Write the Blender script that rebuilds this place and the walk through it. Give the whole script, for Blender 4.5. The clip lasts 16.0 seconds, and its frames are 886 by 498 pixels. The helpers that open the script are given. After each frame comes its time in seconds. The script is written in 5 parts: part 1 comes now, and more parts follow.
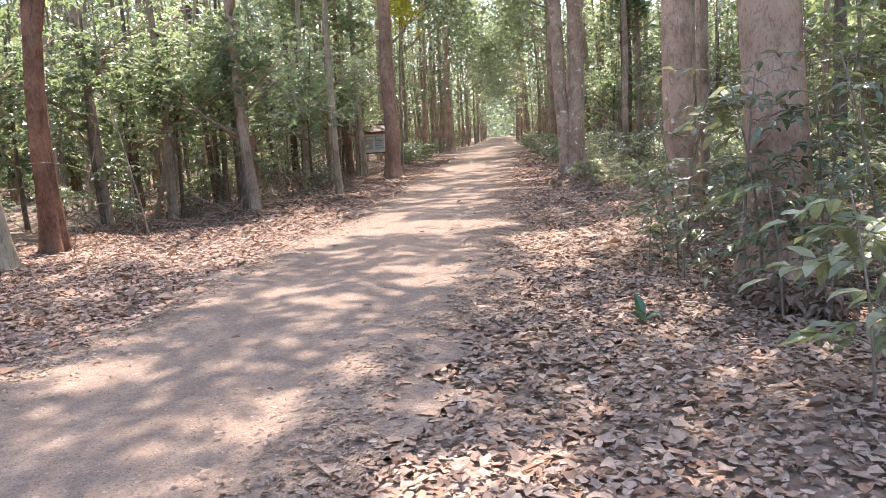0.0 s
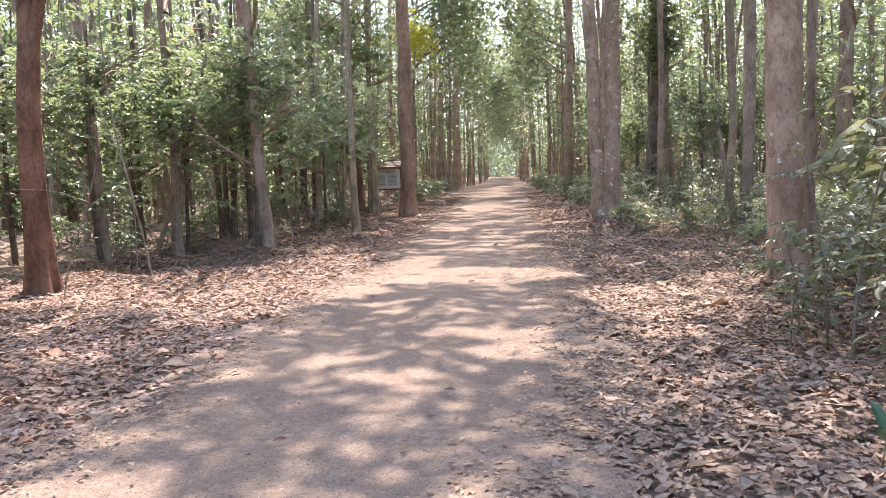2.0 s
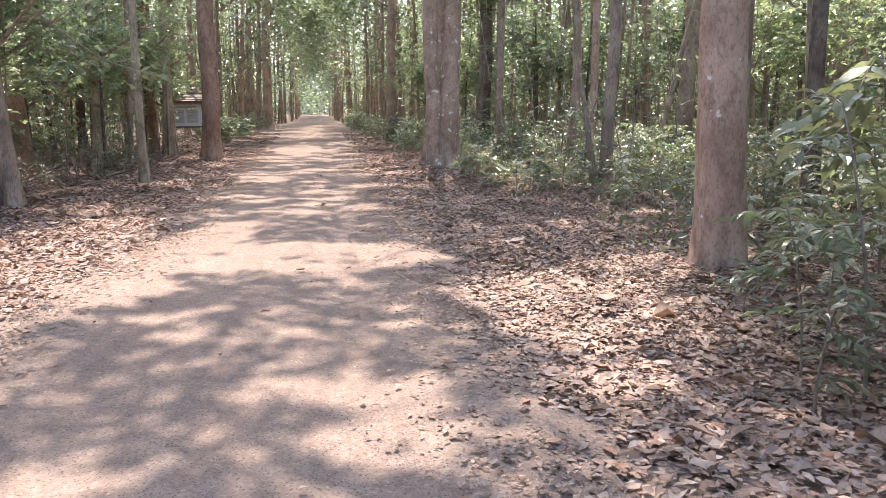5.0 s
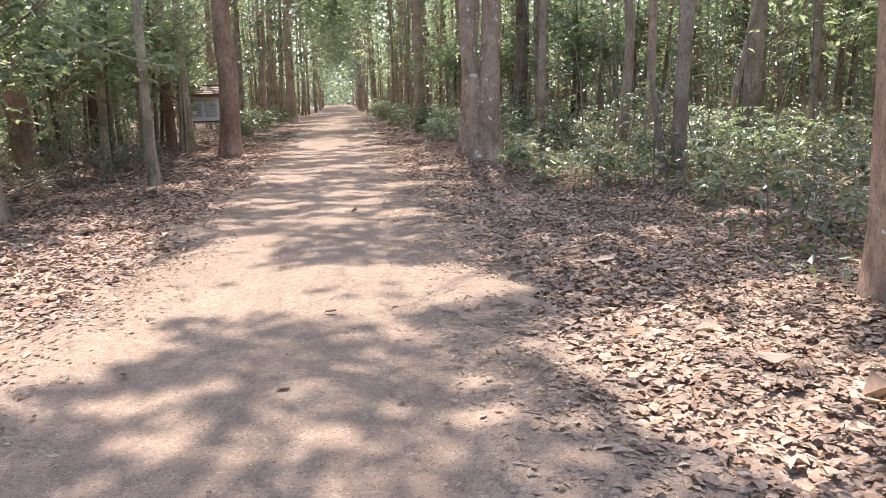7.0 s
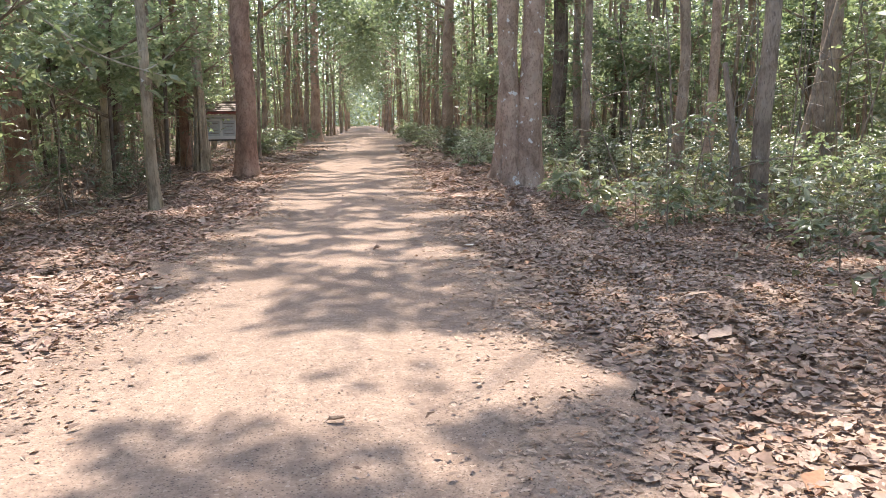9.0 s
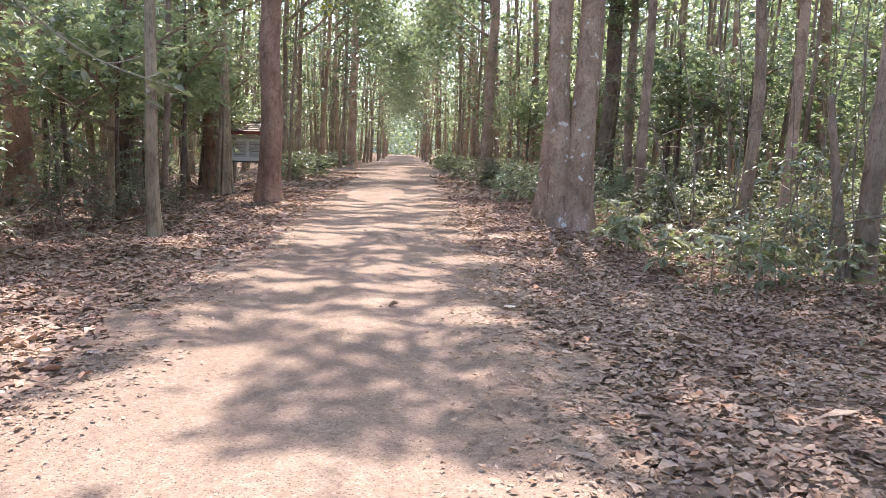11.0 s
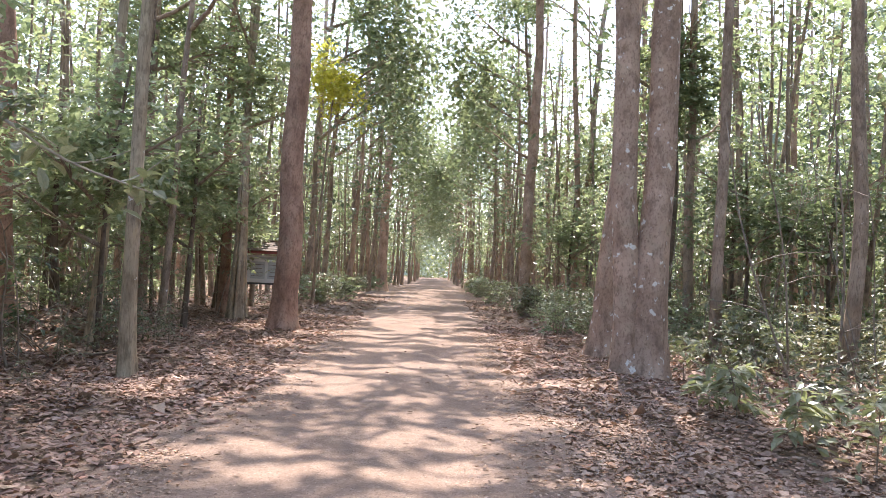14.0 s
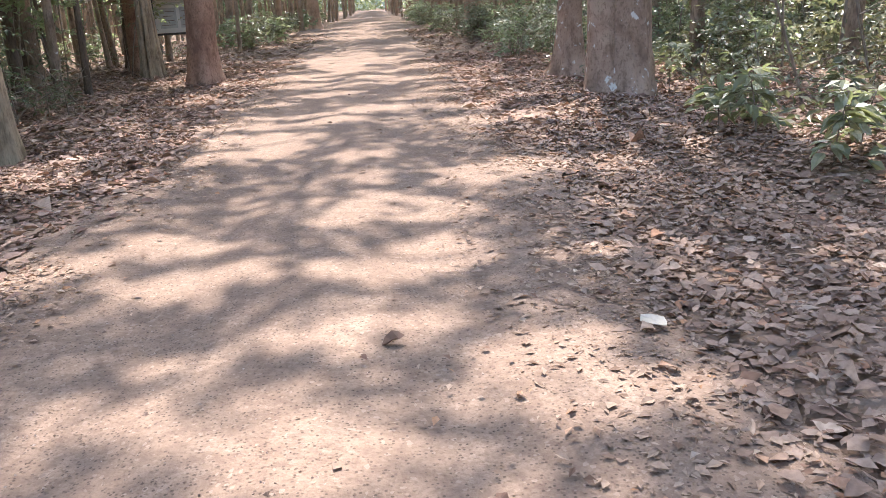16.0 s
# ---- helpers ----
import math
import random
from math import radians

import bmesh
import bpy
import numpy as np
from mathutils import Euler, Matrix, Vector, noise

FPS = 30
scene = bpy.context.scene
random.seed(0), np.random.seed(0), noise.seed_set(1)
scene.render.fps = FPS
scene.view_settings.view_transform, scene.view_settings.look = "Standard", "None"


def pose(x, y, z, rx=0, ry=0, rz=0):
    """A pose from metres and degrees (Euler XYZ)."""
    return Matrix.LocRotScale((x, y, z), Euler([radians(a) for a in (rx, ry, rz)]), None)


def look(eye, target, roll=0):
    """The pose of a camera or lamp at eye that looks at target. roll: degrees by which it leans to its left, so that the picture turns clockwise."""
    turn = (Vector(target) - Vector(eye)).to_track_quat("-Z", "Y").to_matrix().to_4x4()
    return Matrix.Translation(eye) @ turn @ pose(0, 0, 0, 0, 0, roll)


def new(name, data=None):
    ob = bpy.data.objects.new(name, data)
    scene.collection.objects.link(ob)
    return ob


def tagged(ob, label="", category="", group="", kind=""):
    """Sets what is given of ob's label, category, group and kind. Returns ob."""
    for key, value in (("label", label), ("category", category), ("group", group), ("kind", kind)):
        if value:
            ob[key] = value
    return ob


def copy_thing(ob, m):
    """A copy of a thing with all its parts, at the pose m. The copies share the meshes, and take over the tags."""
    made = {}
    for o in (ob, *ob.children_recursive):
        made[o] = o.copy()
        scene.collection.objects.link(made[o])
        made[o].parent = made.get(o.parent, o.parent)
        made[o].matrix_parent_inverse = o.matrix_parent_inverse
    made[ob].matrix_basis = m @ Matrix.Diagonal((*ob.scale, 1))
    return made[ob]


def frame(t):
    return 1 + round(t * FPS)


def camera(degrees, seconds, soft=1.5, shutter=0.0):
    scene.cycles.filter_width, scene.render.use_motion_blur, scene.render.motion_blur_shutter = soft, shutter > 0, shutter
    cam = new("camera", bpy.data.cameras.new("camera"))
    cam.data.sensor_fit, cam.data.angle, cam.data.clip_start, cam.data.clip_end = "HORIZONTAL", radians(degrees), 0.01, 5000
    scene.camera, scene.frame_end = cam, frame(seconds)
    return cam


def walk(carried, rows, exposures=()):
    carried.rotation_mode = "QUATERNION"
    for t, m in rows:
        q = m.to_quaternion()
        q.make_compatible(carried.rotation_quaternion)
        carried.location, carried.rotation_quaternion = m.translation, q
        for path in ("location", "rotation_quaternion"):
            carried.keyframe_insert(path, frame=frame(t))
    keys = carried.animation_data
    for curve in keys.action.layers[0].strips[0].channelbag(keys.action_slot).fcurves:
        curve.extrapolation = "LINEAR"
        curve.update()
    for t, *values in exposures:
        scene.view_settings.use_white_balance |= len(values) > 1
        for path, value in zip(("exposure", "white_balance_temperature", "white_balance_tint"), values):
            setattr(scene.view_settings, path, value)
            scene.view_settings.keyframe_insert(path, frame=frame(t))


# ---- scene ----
cam = camera(58.9, 16.0, soft=0.6)
PATH = [
    (0, (1.351, 1.66, 1.501), (1.171, 3.631, 1.212), -3.8),
    (0.5, (1.087, 2.083, 1.543), (0.9, 4.054, 1.263), -3.5),
    (1, (0.833, 2.478, 1.517), (0.787, 4.457, 1.231), -2.4),
    (1.5, (0.715, 2.876, 1.502), (0.621, 4.861, 1.274), -3.2),
    (2, (0.445, 3.309, 1.481), (0.28, 5.293, 1.288), -2.2),
    (2.5, (0.28, 3.741, 1.485), (0.124, 5.726, 1.292), -1.6),
    (3, (0.143, 4.238, 1.546), (-0.062, 6.219, 1.369), -1.8),
    (3.5, (0.05, 4.717, 1.529), (0.055, 6.705, 1.31), -1.5),
    (4, (0.157, 5.229, 1.519), (0.344, 7.204, 1.266), -1.6),
    (4.2, (0.159, 5.42, 1.543), (0.396, 7.386, 1.263), -1.8),
    (6.3, (0.136, 7.554, 1.482), (0.476, 9.486, 1.091), 0.5),
    (6.5, (0.158, 7.723, 1.468), (0.476, 9.658, 1.075), -0.2),
    (7, (0.098, 8.187, 1.517), (0.337, 10.135, 1.133), -1.8),
    (7.5, (0.115, 8.683, 1.448), (0.361, 10.612, 0.983), -2.7),
    (8, (0.089, 9.144, 1.454), (0.217, 11.076, 0.953), -3.2),
    (8.5, (0.098, 9.623, 1.392), (0.326, 11.538, 0.865), -2.8),
    (9, (0.14, 10.024, 1.448), (0.324, 11.988, 1.121), -0.9),
    (9.5, (0.18, 10.487, 1.448), (0.401, 12.463, 1.233), 0.1),
    (10, (0.281, 10.971, 1.45), (0.549, 12.944, 1.258), -0.5),
    (10.2, (0.299, 11.158, 1.438), (0.478, 13.137, 1.215), -1.0),
    (12.3, (0.24, 12.822, 1.39), (0.332, 14.803, 1.131), 2.9),
    (12.5, (0.253, 12.983, 1.378), (0.32, 14.967, 1.13), 1.8),
    (13, (0.258, 13.404, 1.43), (0.298, 15.403, 1.421), 2.7),
    (13.5, (0.248, 13.834, 1.447), (0.341, 15.828, 1.563), 3.7),
    (14, (0.248, 14.275, 1.433), (0.262, 16.274, 1.492), 2.6),
    (14.5, (0.219, 14.711, 1.357), (0.275, 16.7, 1.155), 3.0),
    (15, (0.234, 15.115, 1.242), (0.296, 17.049, 0.738), 4.3),
    (15.5, (0.222, 15.504, 1.339), (0.288, 17.476, 1.012), 4.5),
    (16, (0.235, 15.876, 1.307), (0.364, 17.778, 0.702), -3.4),
]
EXPOSURE = [(0.0, 2.40, 6700, 11), (2.0, 2.35, 6650, 12), (4.2, 2.38, 6500, 13), (6.3, 2.31, 6600, 9), (9.0, 2.28, 6650, 8), (10.2, 2.34, 6450, 11),
            (12.5, 2.36, 6600, 13), (14.5, 2.38, 6600, 14), (16.0, 2.36, 6450, 11)]
walk(cam, [(t, look(eye, target, roll)) for t, eye, target, roll in PATH], EXPOSURE)

# ---- sky and sun ----
SUN_ELEVATION, SUN_AZIMUTH = 60.0, 5.0  # degrees; azimuth from +y, positive to +x
world = bpy.data.worlds.new("sky")
scene.world = world
world.use_nodes = True
sky = world.node_tree.nodes.new("ShaderNodeTexSky")
sky.sky_type = "NISHITA"
sky.sun_disc = False
sky.sun_elevation = radians(SUN_ELEVATION)
sky.sun_rotation = radians(SUN_AZIMUTH)
sky.air_density, sky.dust_density, sky.ozone_density = 1.0, 1.5, 1.0
background = world.node_tree.nodes["Background"]
background.inputs["Strength"].default_value = 0.15
world.node_tree.links.new(sky.outputs[0], background.inputs["Color"])
sun_data = bpy.data.lights.new("sun", "SUN")
sun_data.energy, sun_data.angle, sun_data.color = 2.65, radians(0.55), (1.0, 0.95, 0.89)
sun = new("sun", sun_data)
_e, _a = radians(SUN_ELEVATION), radians(SUN_AZIMUTH)
sun.matrix_world = look((0, 0, 30), (-math.sin(_a) * math.cos(_e), -math.cos(_a) * math.cos(_e), 30 - math.sin(_e)))


# ---- materials ----
class Nodes:
    """Short hand for node trees."""

    def __init__(self, name):
        self.m = bpy.data.materials.new(name)
        self.m.use_nodes = True
        self.t = self.m.node_tree
        self.p = self.t.nodes["Principled BSDF"]
        self.out = self.t.nodes["Material Output"]

    def n(self, kind, **inputs):
        node = self.t.nodes.new(kind)
        for key, value in inputs.items():
            self.put(node, key.replace("_", " "), value)
        return node

    def put(self, node, key, value):
        if isinstance(value, bpy.types.NodeSocket):
            self.t.links.new(value, node.inputs[key])
        else:
            node.inputs[key].default_value = value

    def coords(self, scale=(1, 1, 1)):
        c = self.n("ShaderNodeTexCoord")
        m = self.n("ShaderNodeMapping", Scale=scale, Vector=c.outputs["Object"])
        return m.outputs[0]

    def noise(self, vec, scale, detail=4.0, rough=0.55):
        return self.n("ShaderNodeTexNoise", Vector=vec, Scale=scale, Detail=detail, Roughness=rough).outputs["Fac"]

    def ramp(self, fac, stops):
        r = self.n("ShaderNodeValToRGB", Fac=fac)
        el = r.color_ramp.elements
        while len(el) < len(stops):
            el.new(0.5)
        for e, (pos, col) in zip(el, stops):
            e.position = pos
            e.color = (*col, 1) if len(col) == 3 else col
        return r.outputs["Color"]

    def mix(self, fac, a, b, mode="MIX"):
        m = self.t.nodes.new("ShaderNodeMix")
        m.data_type, m.blend_type = "RGBA", mode
        for socket, value in ((m.inputs[0], fac), (m.inputs[6], a), (m.inputs[7], b)):
            if isinstance(value, bpy.types.NodeSocket):
                self.t.links.new(value, socket)
            else:
                socket.default_value = (*value, 1) if isinstance(value, tuple) and len(value) == 3 else value
        return m.outputs[2]

    def bump(self, height, strength, distance, normal=None):
        b = self.n("ShaderNodeBump", Height=height, Strength=strength, Distance=distance)
        if normal is not None:
            self.put(b, "Normal", normal)
        return b.outputs[0]


def grey(v):
    return (v, v, v)


def dirt_material():
    k = Nodes("road_dirt")
    c = k.coords()
    big = k.noise(c, 0.5, 3)
    mid = k.noise(c, 3.5, 5)
    fine = k.noise(c, 55, 4, 0.7)
    tracks = k.noise(k.coords((2.2, 0.18, 1)), 1.6, 4)
    col = k.ramp(big, [(0.3, (0.255, 0.18, 0.138)), (0.7, (0.315, 0.225, 0.172))])
    col = k.mix(k.ramp(tracks, [(0.42, grey(0.0)), (0.62, grey(0.55))]), col, (0.215, 0.148, 0.114))
    col = k.mix(k.ramp(mid, [(0.5, grey(0.0)), (0.75, grey(0.5))]), col, (0.345, 0.255, 0.202))
    col = k.mix(k.ramp(fine, [(0.35, grey(0.55)), (0.52, grey(0.0))]), col, (0.145, 0.095, 0.072))
    pebble = k.n("ShaderNodeTexVoronoi", Vector=c, Scale=38.0)
    stone = k.n("ShaderNodeTexVoronoi", Vector=c, Scale=70.0)
    col = k.mix(k.ramp(k.noise(c, 17, 5, 0.7), [(0.42, grey(0.0)), (0.62, grey(0.75))]), col, (0.185, 0.125, 0.097))
    col = k.mix(k.ramp(stone.outputs["Color"], [(0.80, grey(0.0)), (0.9, grey(0.55))]), col, (0.36, 0.275, 0.22))
    speck = k.n("ShaderNodeTexVoronoi", Vector=c, Scale=64.0)
    pick = k.ramp(speck.outputs["Color"], [(0.5, grey(0.0)), (0.58, grey(0.85))])
    col = k.mix(k.mix(1.0, pick, k.ramp(speck.outputs["Distance"], [(0.24, grey(1.0)), (0.38, grey(0.0))]), "MULTIPLY"), col, (0.10, 0.07, 0.055))
    grit = k.ramp(pebble.outputs["Distance"], [(0.08, grey(1.0)), (0.3, grey(0.0))])
    k.put(k.p, "Base Color", col)
    k.put(k.p, "Roughness", 0.95)
    k.put(k.p, "Specular IOR Level", 0.15)
    n1 = k.bump(k.noise(c, 9, 6, 0.65), 0.5, 0.03)
    n2 = k.bump(fine, 0.8, 0.008, n1)
    k.put(k.p, "Normal", k.bump(grit, 0.6, 0.008, n2))
    return k.m


def soil_material():
    k = Nodes("forest_soil")
    c = k.coords()
    cell = k.n("ShaderNodeTexVoronoi", Vector=c, Scale=13.0)
    col = k.ramp(cell.outputs["Color"], [(0.1, (0.14, 0.09, 0.066)), (0.45, (0.24, 0.165, 0.125)), (0.8, (0.34, 0.245, 0.19))])
    big = k.noise(c, 0.7, 4)
    col = k.mix(k.ramp(big, [(0.4, grey(0.0)), (0.7, grey(0.5))]), col, (0.14, 0.10, 0.07))
    k.put(k.p, "Base Color", col)
    k.put(k.p, "Roughness", 0.95)
    k.put(k.p, "Specular IOR Level", 0.15)
    n1 = k.bump(cell.outputs["Distance"], 0.9, 0.05)
    k.put(k.p, "Normal", k.bump(k.noise(c, 30, 5), 0.5, 0.02, n1))
    return k.m


def bark_material(name, dark, light, lichen=0.0, stretch=0.22, relief=0.6, scale=9.0, lichen_col=(0.68, 0.64, 0.58)):
    k = Nodes(name)
    c = k.coords((1, 1, stretch))
    plain = k.coords()
    a = k.noise(c, scale, 6, 0.65)
    b = k.noise(plain, 1.3, 4)
    fine = k.noise(c, scale * 5, 4, 0.7)
    col = k.ramp(a, [(0.3, dark), (0.68, light)])
    lift = tuple(min(1, v * 1.35 + 0.02) for v in light)
    col = k.mix(k.ramp(b, [(0.42, grey(0.0)), (0.66, grey(0.75))]), col, lift)
    blotch = k.noise(k.coords((1, 1, 0.6)), 5.5, 5, 0.65)
    col = k.mix(k.ramp(blotch, [(0.36, grey(0.7)), (0.5, grey(0.0))]), col, tuple(v * 0.75 for v in dark))
    col = k.mix(k.ramp(fine, [(0.34, grey(0.6)), (0.5, grey(0.0))]), col, tuple(v * 0.5 for v in dark))
    moss = k.noise(plain, 2.6, 5)
    col = k.mix(k.ramp(moss, [(0.56, grey(0.0)), (0.72, grey(0.28))]), col, (0.20, 0.20, 0.13))
    if lichen:
        spot = k.noise(plain, 7.0, 5, 0.6)
        edge = 0.72 - 0.16 * lichen
        patch = k.ramp(spot, [(edge, grey(0.0)), (edge + 0.025, grey(0.9))])
        col = k.mix(patch, col, lichen_col)
    k.put(k.p, "Base Color", col)
    k.put(k.p, "Roughness", 0.9)
    k.put(k.p, "Specular IOR Level", 0.2)
    n1 = k.bump(a, relief, 0.035)
    k.put(k.p, "Normal", k.bump(fine, 0.5, 0.008, n1))
    return k.m


def leaf_material(name, stops, through_col, amount=0.35, rough=0.36, spec=0.6):
    k = Nodes(name)
    geo = k.n("ShaderNodeNewGeometry")
    info = k.n("ShaderNodeObjectInfo")
    col = k.ramp(geo.outputs["Random Per Island"], stops)
    shift = k.n("ShaderNodeHueSaturation", Color=col)
    h = k.n("ShaderNodeMapRange", Value=info.outputs["Random"])
    h.inputs["To Min"].default_value, h.inputs["To Max"].default_value = 0.485, 0.51
    v = k.n("ShaderNodeMapRange", Value=k.noise(k.coords(), 1.1, 3))
    v.inputs["To Min"].default_value, v.inputs["To Max"].default_value = 0.7, 1.3
    k.put(shift, "Hue", h.outputs[0])
    k.put(shift, "Value", v.outputs[0])
    vein = k.noise(k.coords(), 40, 3)
    col = k.mix(k.ramp(vein, [(0.35, grey(0.35)), (0.6, grey(0.0))]), shift.outputs[0], tuple(x * 0.6 for x in stops[0][1]))
    k.put(k.p, "Base Color", col)
    k.put(k.p, "Roughness", rough)
    k.put(k.p, "Specular IOR Level", spec)
    if amount:
        tr = k.n("ShaderNodeBsdfTranslucent", Color=k.mix(0.5, col, through_col))
        ms = k.n("ShaderNodeMixShader", Fac=amount)
        k.t.links.new(k.p.outputs[0], ms.inputs[1])
        k.t.links.new(tr.outputs[0], ms.inputs[2])
        k.t.links.new(ms.outputs[0], k.out.inputs["Surface"])
    return k.m


def plain_material(name, a, b, rough=0.7, scale=6.0, stretch=(1, 1, 1)):
    k = Nodes(name)
    c = k.coords(stretch)
    k.put(k.p, "Base Color", k.ramp(k.noise(c, scale, 5), [(0.35, a), (0.65, b)]))
    k.put(k.p, "Roughness", rough)
    k.put(k.p, "Normal", k.bump(k.noise(c, scale * 6, 4), 0.3, 0.004))
    return k.m


DIRT, SOIL = dirt_material(), soil_material()
BARK_RED = bark_material("bark_red", (0.23, 0.128, 0.09), (0.38, 0.23, 0.165), 0.0, 0.5, 0.5, 7)
BARK_RUST = bark_material("bark_rust", (0.11, 0.055, 0.036), (0.25, 0.125, 0.08), 0.1, 0.3, 1.0, 11)
BARK_TWIN = bark_material("bark_twin", (0.24, 0.152, 0.108), (0.42, 0.285, 0.21), 0.6, 0.6, 0.35, 6)
BARK_TAN = bark_material("bark_tan", (0.28, 0.172, 0.12), (0.46, 0.31, 0.228), 0.25, 0.45, 0.55, 9)
BARK_PALE = bark_material("bark_pale", (0.22, 0.162, 0.108), (0.41, 0.32, 0.222), 0.2, 0.14, 0.8, 9)
BARK_GREY = bark_material("bark_grey", (0.178, 0.124, 0.09), (0.36, 0.264, 0.198), 0.3, 0.25, 0.6, 9)
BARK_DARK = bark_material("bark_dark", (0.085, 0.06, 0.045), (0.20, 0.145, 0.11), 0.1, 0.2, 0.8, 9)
LEAF_MID = leaf_material("leaf_mid", [(0.0, (0.10, 0.125, 0.068)), (0.45, (0.155, 0.185, 0.105)), (0.85, (0.24, 0.26, 0.165)), (1.0, (0.30, 0.235, 0.15))], (0.36, 0.44, 0.18), 0.46, 0.33, 0.75)
LEAF_DARK = leaf_material("leaf_dark", [(0.0, (0.068, 0.09, 0.056)), (0.6, (0.11, 0.14, 0.085)), (1.0, (0.175, 0.2, 0.12))], (0.23, 0.30, 0.10), 0.4, 0.36, 0.7)
LEAF_LIGHT = leaf_material("leaf_light", [(0.0, (0.165, 0.20, 0.10)), (0.5, (0.25, 0.285, 0.165)), (0.9, (0.36, 0.375, 0.25)), (1.0, (0.36, 0.29, 0.18))], (0.49, 0.58, 0.24), 0.5, 0.3, 0.8)
LEAF_YELLOW = leaf_material("leaf_yellow", [(0.0, (0.42, 0.40, 0.06)), (1.0, (0.62, 0.58, 0.10))], (0.72, 0.66, 0.08), 0.55)
LEAF_DRY_PLANT = leaf_material("leaf_dull", [(0.0, (0.10, 0.115, 0.065)), (0.5, (0.17, 0.18, 0.105)), (0.8, (0.24, 0.215, 0.135)), (1.0, (0.30, 0.23, 0.15))], (0.30, 0.30, 0.12), 0.3)
LITTER = leaf_material("dry_leaf", [(0.0, (0.165, 0.098, 0.07)), (0.18, (0.255, 0.17, 0.125)), (0.5, (0.345, 0.248, 0.19)), (0.8, (0.415, 0.305, 0.235)), (0.9, (0.37, 0.195, 0.11)), (1.0, (0.50, 0.395, 0.315))], (0.42, 0.24, 0.13), 0.12, 0.75, 0.25)
CHIPS = leaf_material("grit", [(0.0, (0.12, 0.085, 0.065)), (0.6, (0.30, 0.215, 0.17)), (1.0, (0.44, 0.36, 0.30))], (0.3, 0.2, 0.1), 0.0, 0.9, 0.2)
TWIG = plain_material("twig", (0.15, 0.11, 0.08), (0.30, 0.24, 0.19), 0.85, 8)
TWIG_PALE = plain_material("twig_pale", (0.34, 0.29, 0.23), (0.52, 0.46, 0.38), 0.8, 8)
PAINT_BLACK = plain_material("black_steel", (0.02, 0.02, 0.02), (0.045, 0.042, 0.04), 0.5, 12)
PAINT_WHITE = plain_material("white_board", (0.62, 0.62, 0.58), (0.74, 0.73, 0.69), 0.6, 3)
PAINT_GREYBAR = plain_material("faded_print", (0.42, 0.44, 0.42), (0.54, 0.55, 0.52), 0.7, 9)
ROOF_WOOD = plain_material("roof_timber", (0.11, 0.075, 0.06), (0.22, 0.155, 0.125), 0.8, 5, (0.3, 3, 1))
FASCIA = plain_material("fascia_red", (0.16, 0.03, 0.025), (0.26, 0.06, 0.045), 0.6, 5)


# ---- mesh helpers ----
def mesh_of(name, verts, faces, material, smooth=False):
    """A mesh from arrays of vertices and of faces that all have as many corners."""
    verts, faces = np.asarray(verts, np.float32), np.asarray(faces, np.int32)
    me = bpy.data.meshes.new(name)
    me.vertices.add(len(verts))
    me.vertices.foreach_set("co", verts.ravel())
    me.loops.add(faces.size)
    me.loops.foreach_set("vertex_index", faces.ravel())
    me.polygons.add(len(faces))
    me.polygons.foreach_set("loop_start", np.arange(len(faces), dtype=np.int32) * faces.shape[1])
    me.polygons.foreach_set("use_smooth", np.full(len(faces), smooth, dtype=bool))
    me.materials.append(material)
    me.update(calc_edges=True)
    return me


def piece(name, me, parent=None, label="", at=None):
    ob = new(name, me)
    ob.parent = parent
    if at is not None:
        ob.matrix_basis = at
    return tagged(ob, label) if label else ob


def part(name, bm, material, parent, label=""):
    me = bpy.data.meshes.new(name)
    bm.to_mesh(me)
    bm.free()
    me.materials.append(material)
    return piece(name, me, parent, label)


def box(w, d, h, x=0.0, y=0.0, z=0.0, bevel=0.006, turn=None):
    bm = bmesh.new()
    bmesh.ops.create_cube(bm, size=1.0, matrix=Matrix.Translation((x, y, z)) @ (turn or Matrix()) @ Matrix.Diagonal((w, d, h, 1)))
    if bevel:
        bmesh.ops.bevel(bm, geom=bm.edges[:], offset=bevel, segments=1, affect="EDGES")
    return bm


def tube(points, radii, segs=10, shape=None):
    """Vertices and quads of a tube along points; shape(ring, angles) scales the radius round the ring."""
    points, radii = np.asarray(points, float), np.asarray(radii, float)
    n = len(points)
    tang = np.gradient(points, axis=0)
    tang /= np.linalg.norm(tang, axis=1)[:, None] + 1e-9
    ref = np.where(np.abs(tang[:, 2:3]) > 0.7, np.array([[1.0, 0, 0]]), np.array([[0, 0, 1.0]]))
    u = np.cross(tang, ref)
    u /= np.linalg.norm(u, axis=1)[:, None] + 1e-9
    v = np.cross(tang, u)
    ang = np.linspace(0, 2 * np.pi, segs, endpoint=False)
    rings = []
    for i in range(n):
        s = shape(i, ang) if shape else np.ones(segs)
        rings.append(points[i] + radii[i] * s[:, None] * (np.cos(ang)[:, None] * u[i] + np.sin(ang)[:, None] * v[i]))
    verts = np.concatenate(rings)
    i, j = np.meshgrid(np.arange(n - 1), np.arange(segs), indexing="ij")
    k = (j + 1) % segs
    faces = np.stack([i * segs + j, i * segs + k, (i + 1) * segs + k, (i + 1) * segs + j], -1).reshape(-1, 4)
    cap = len(verts)
    verts = np.concatenate([verts, points[-1:] + tang[-1:] * radii[-1] * 0.5])
    j = np.arange(segs)
    base = (n - 1) * segs
    top = np.stack([base + j, base + (j + 1) % segs, np.full(segs, cap), np.full(segs, cap)], -1)
    return verts, faces, top


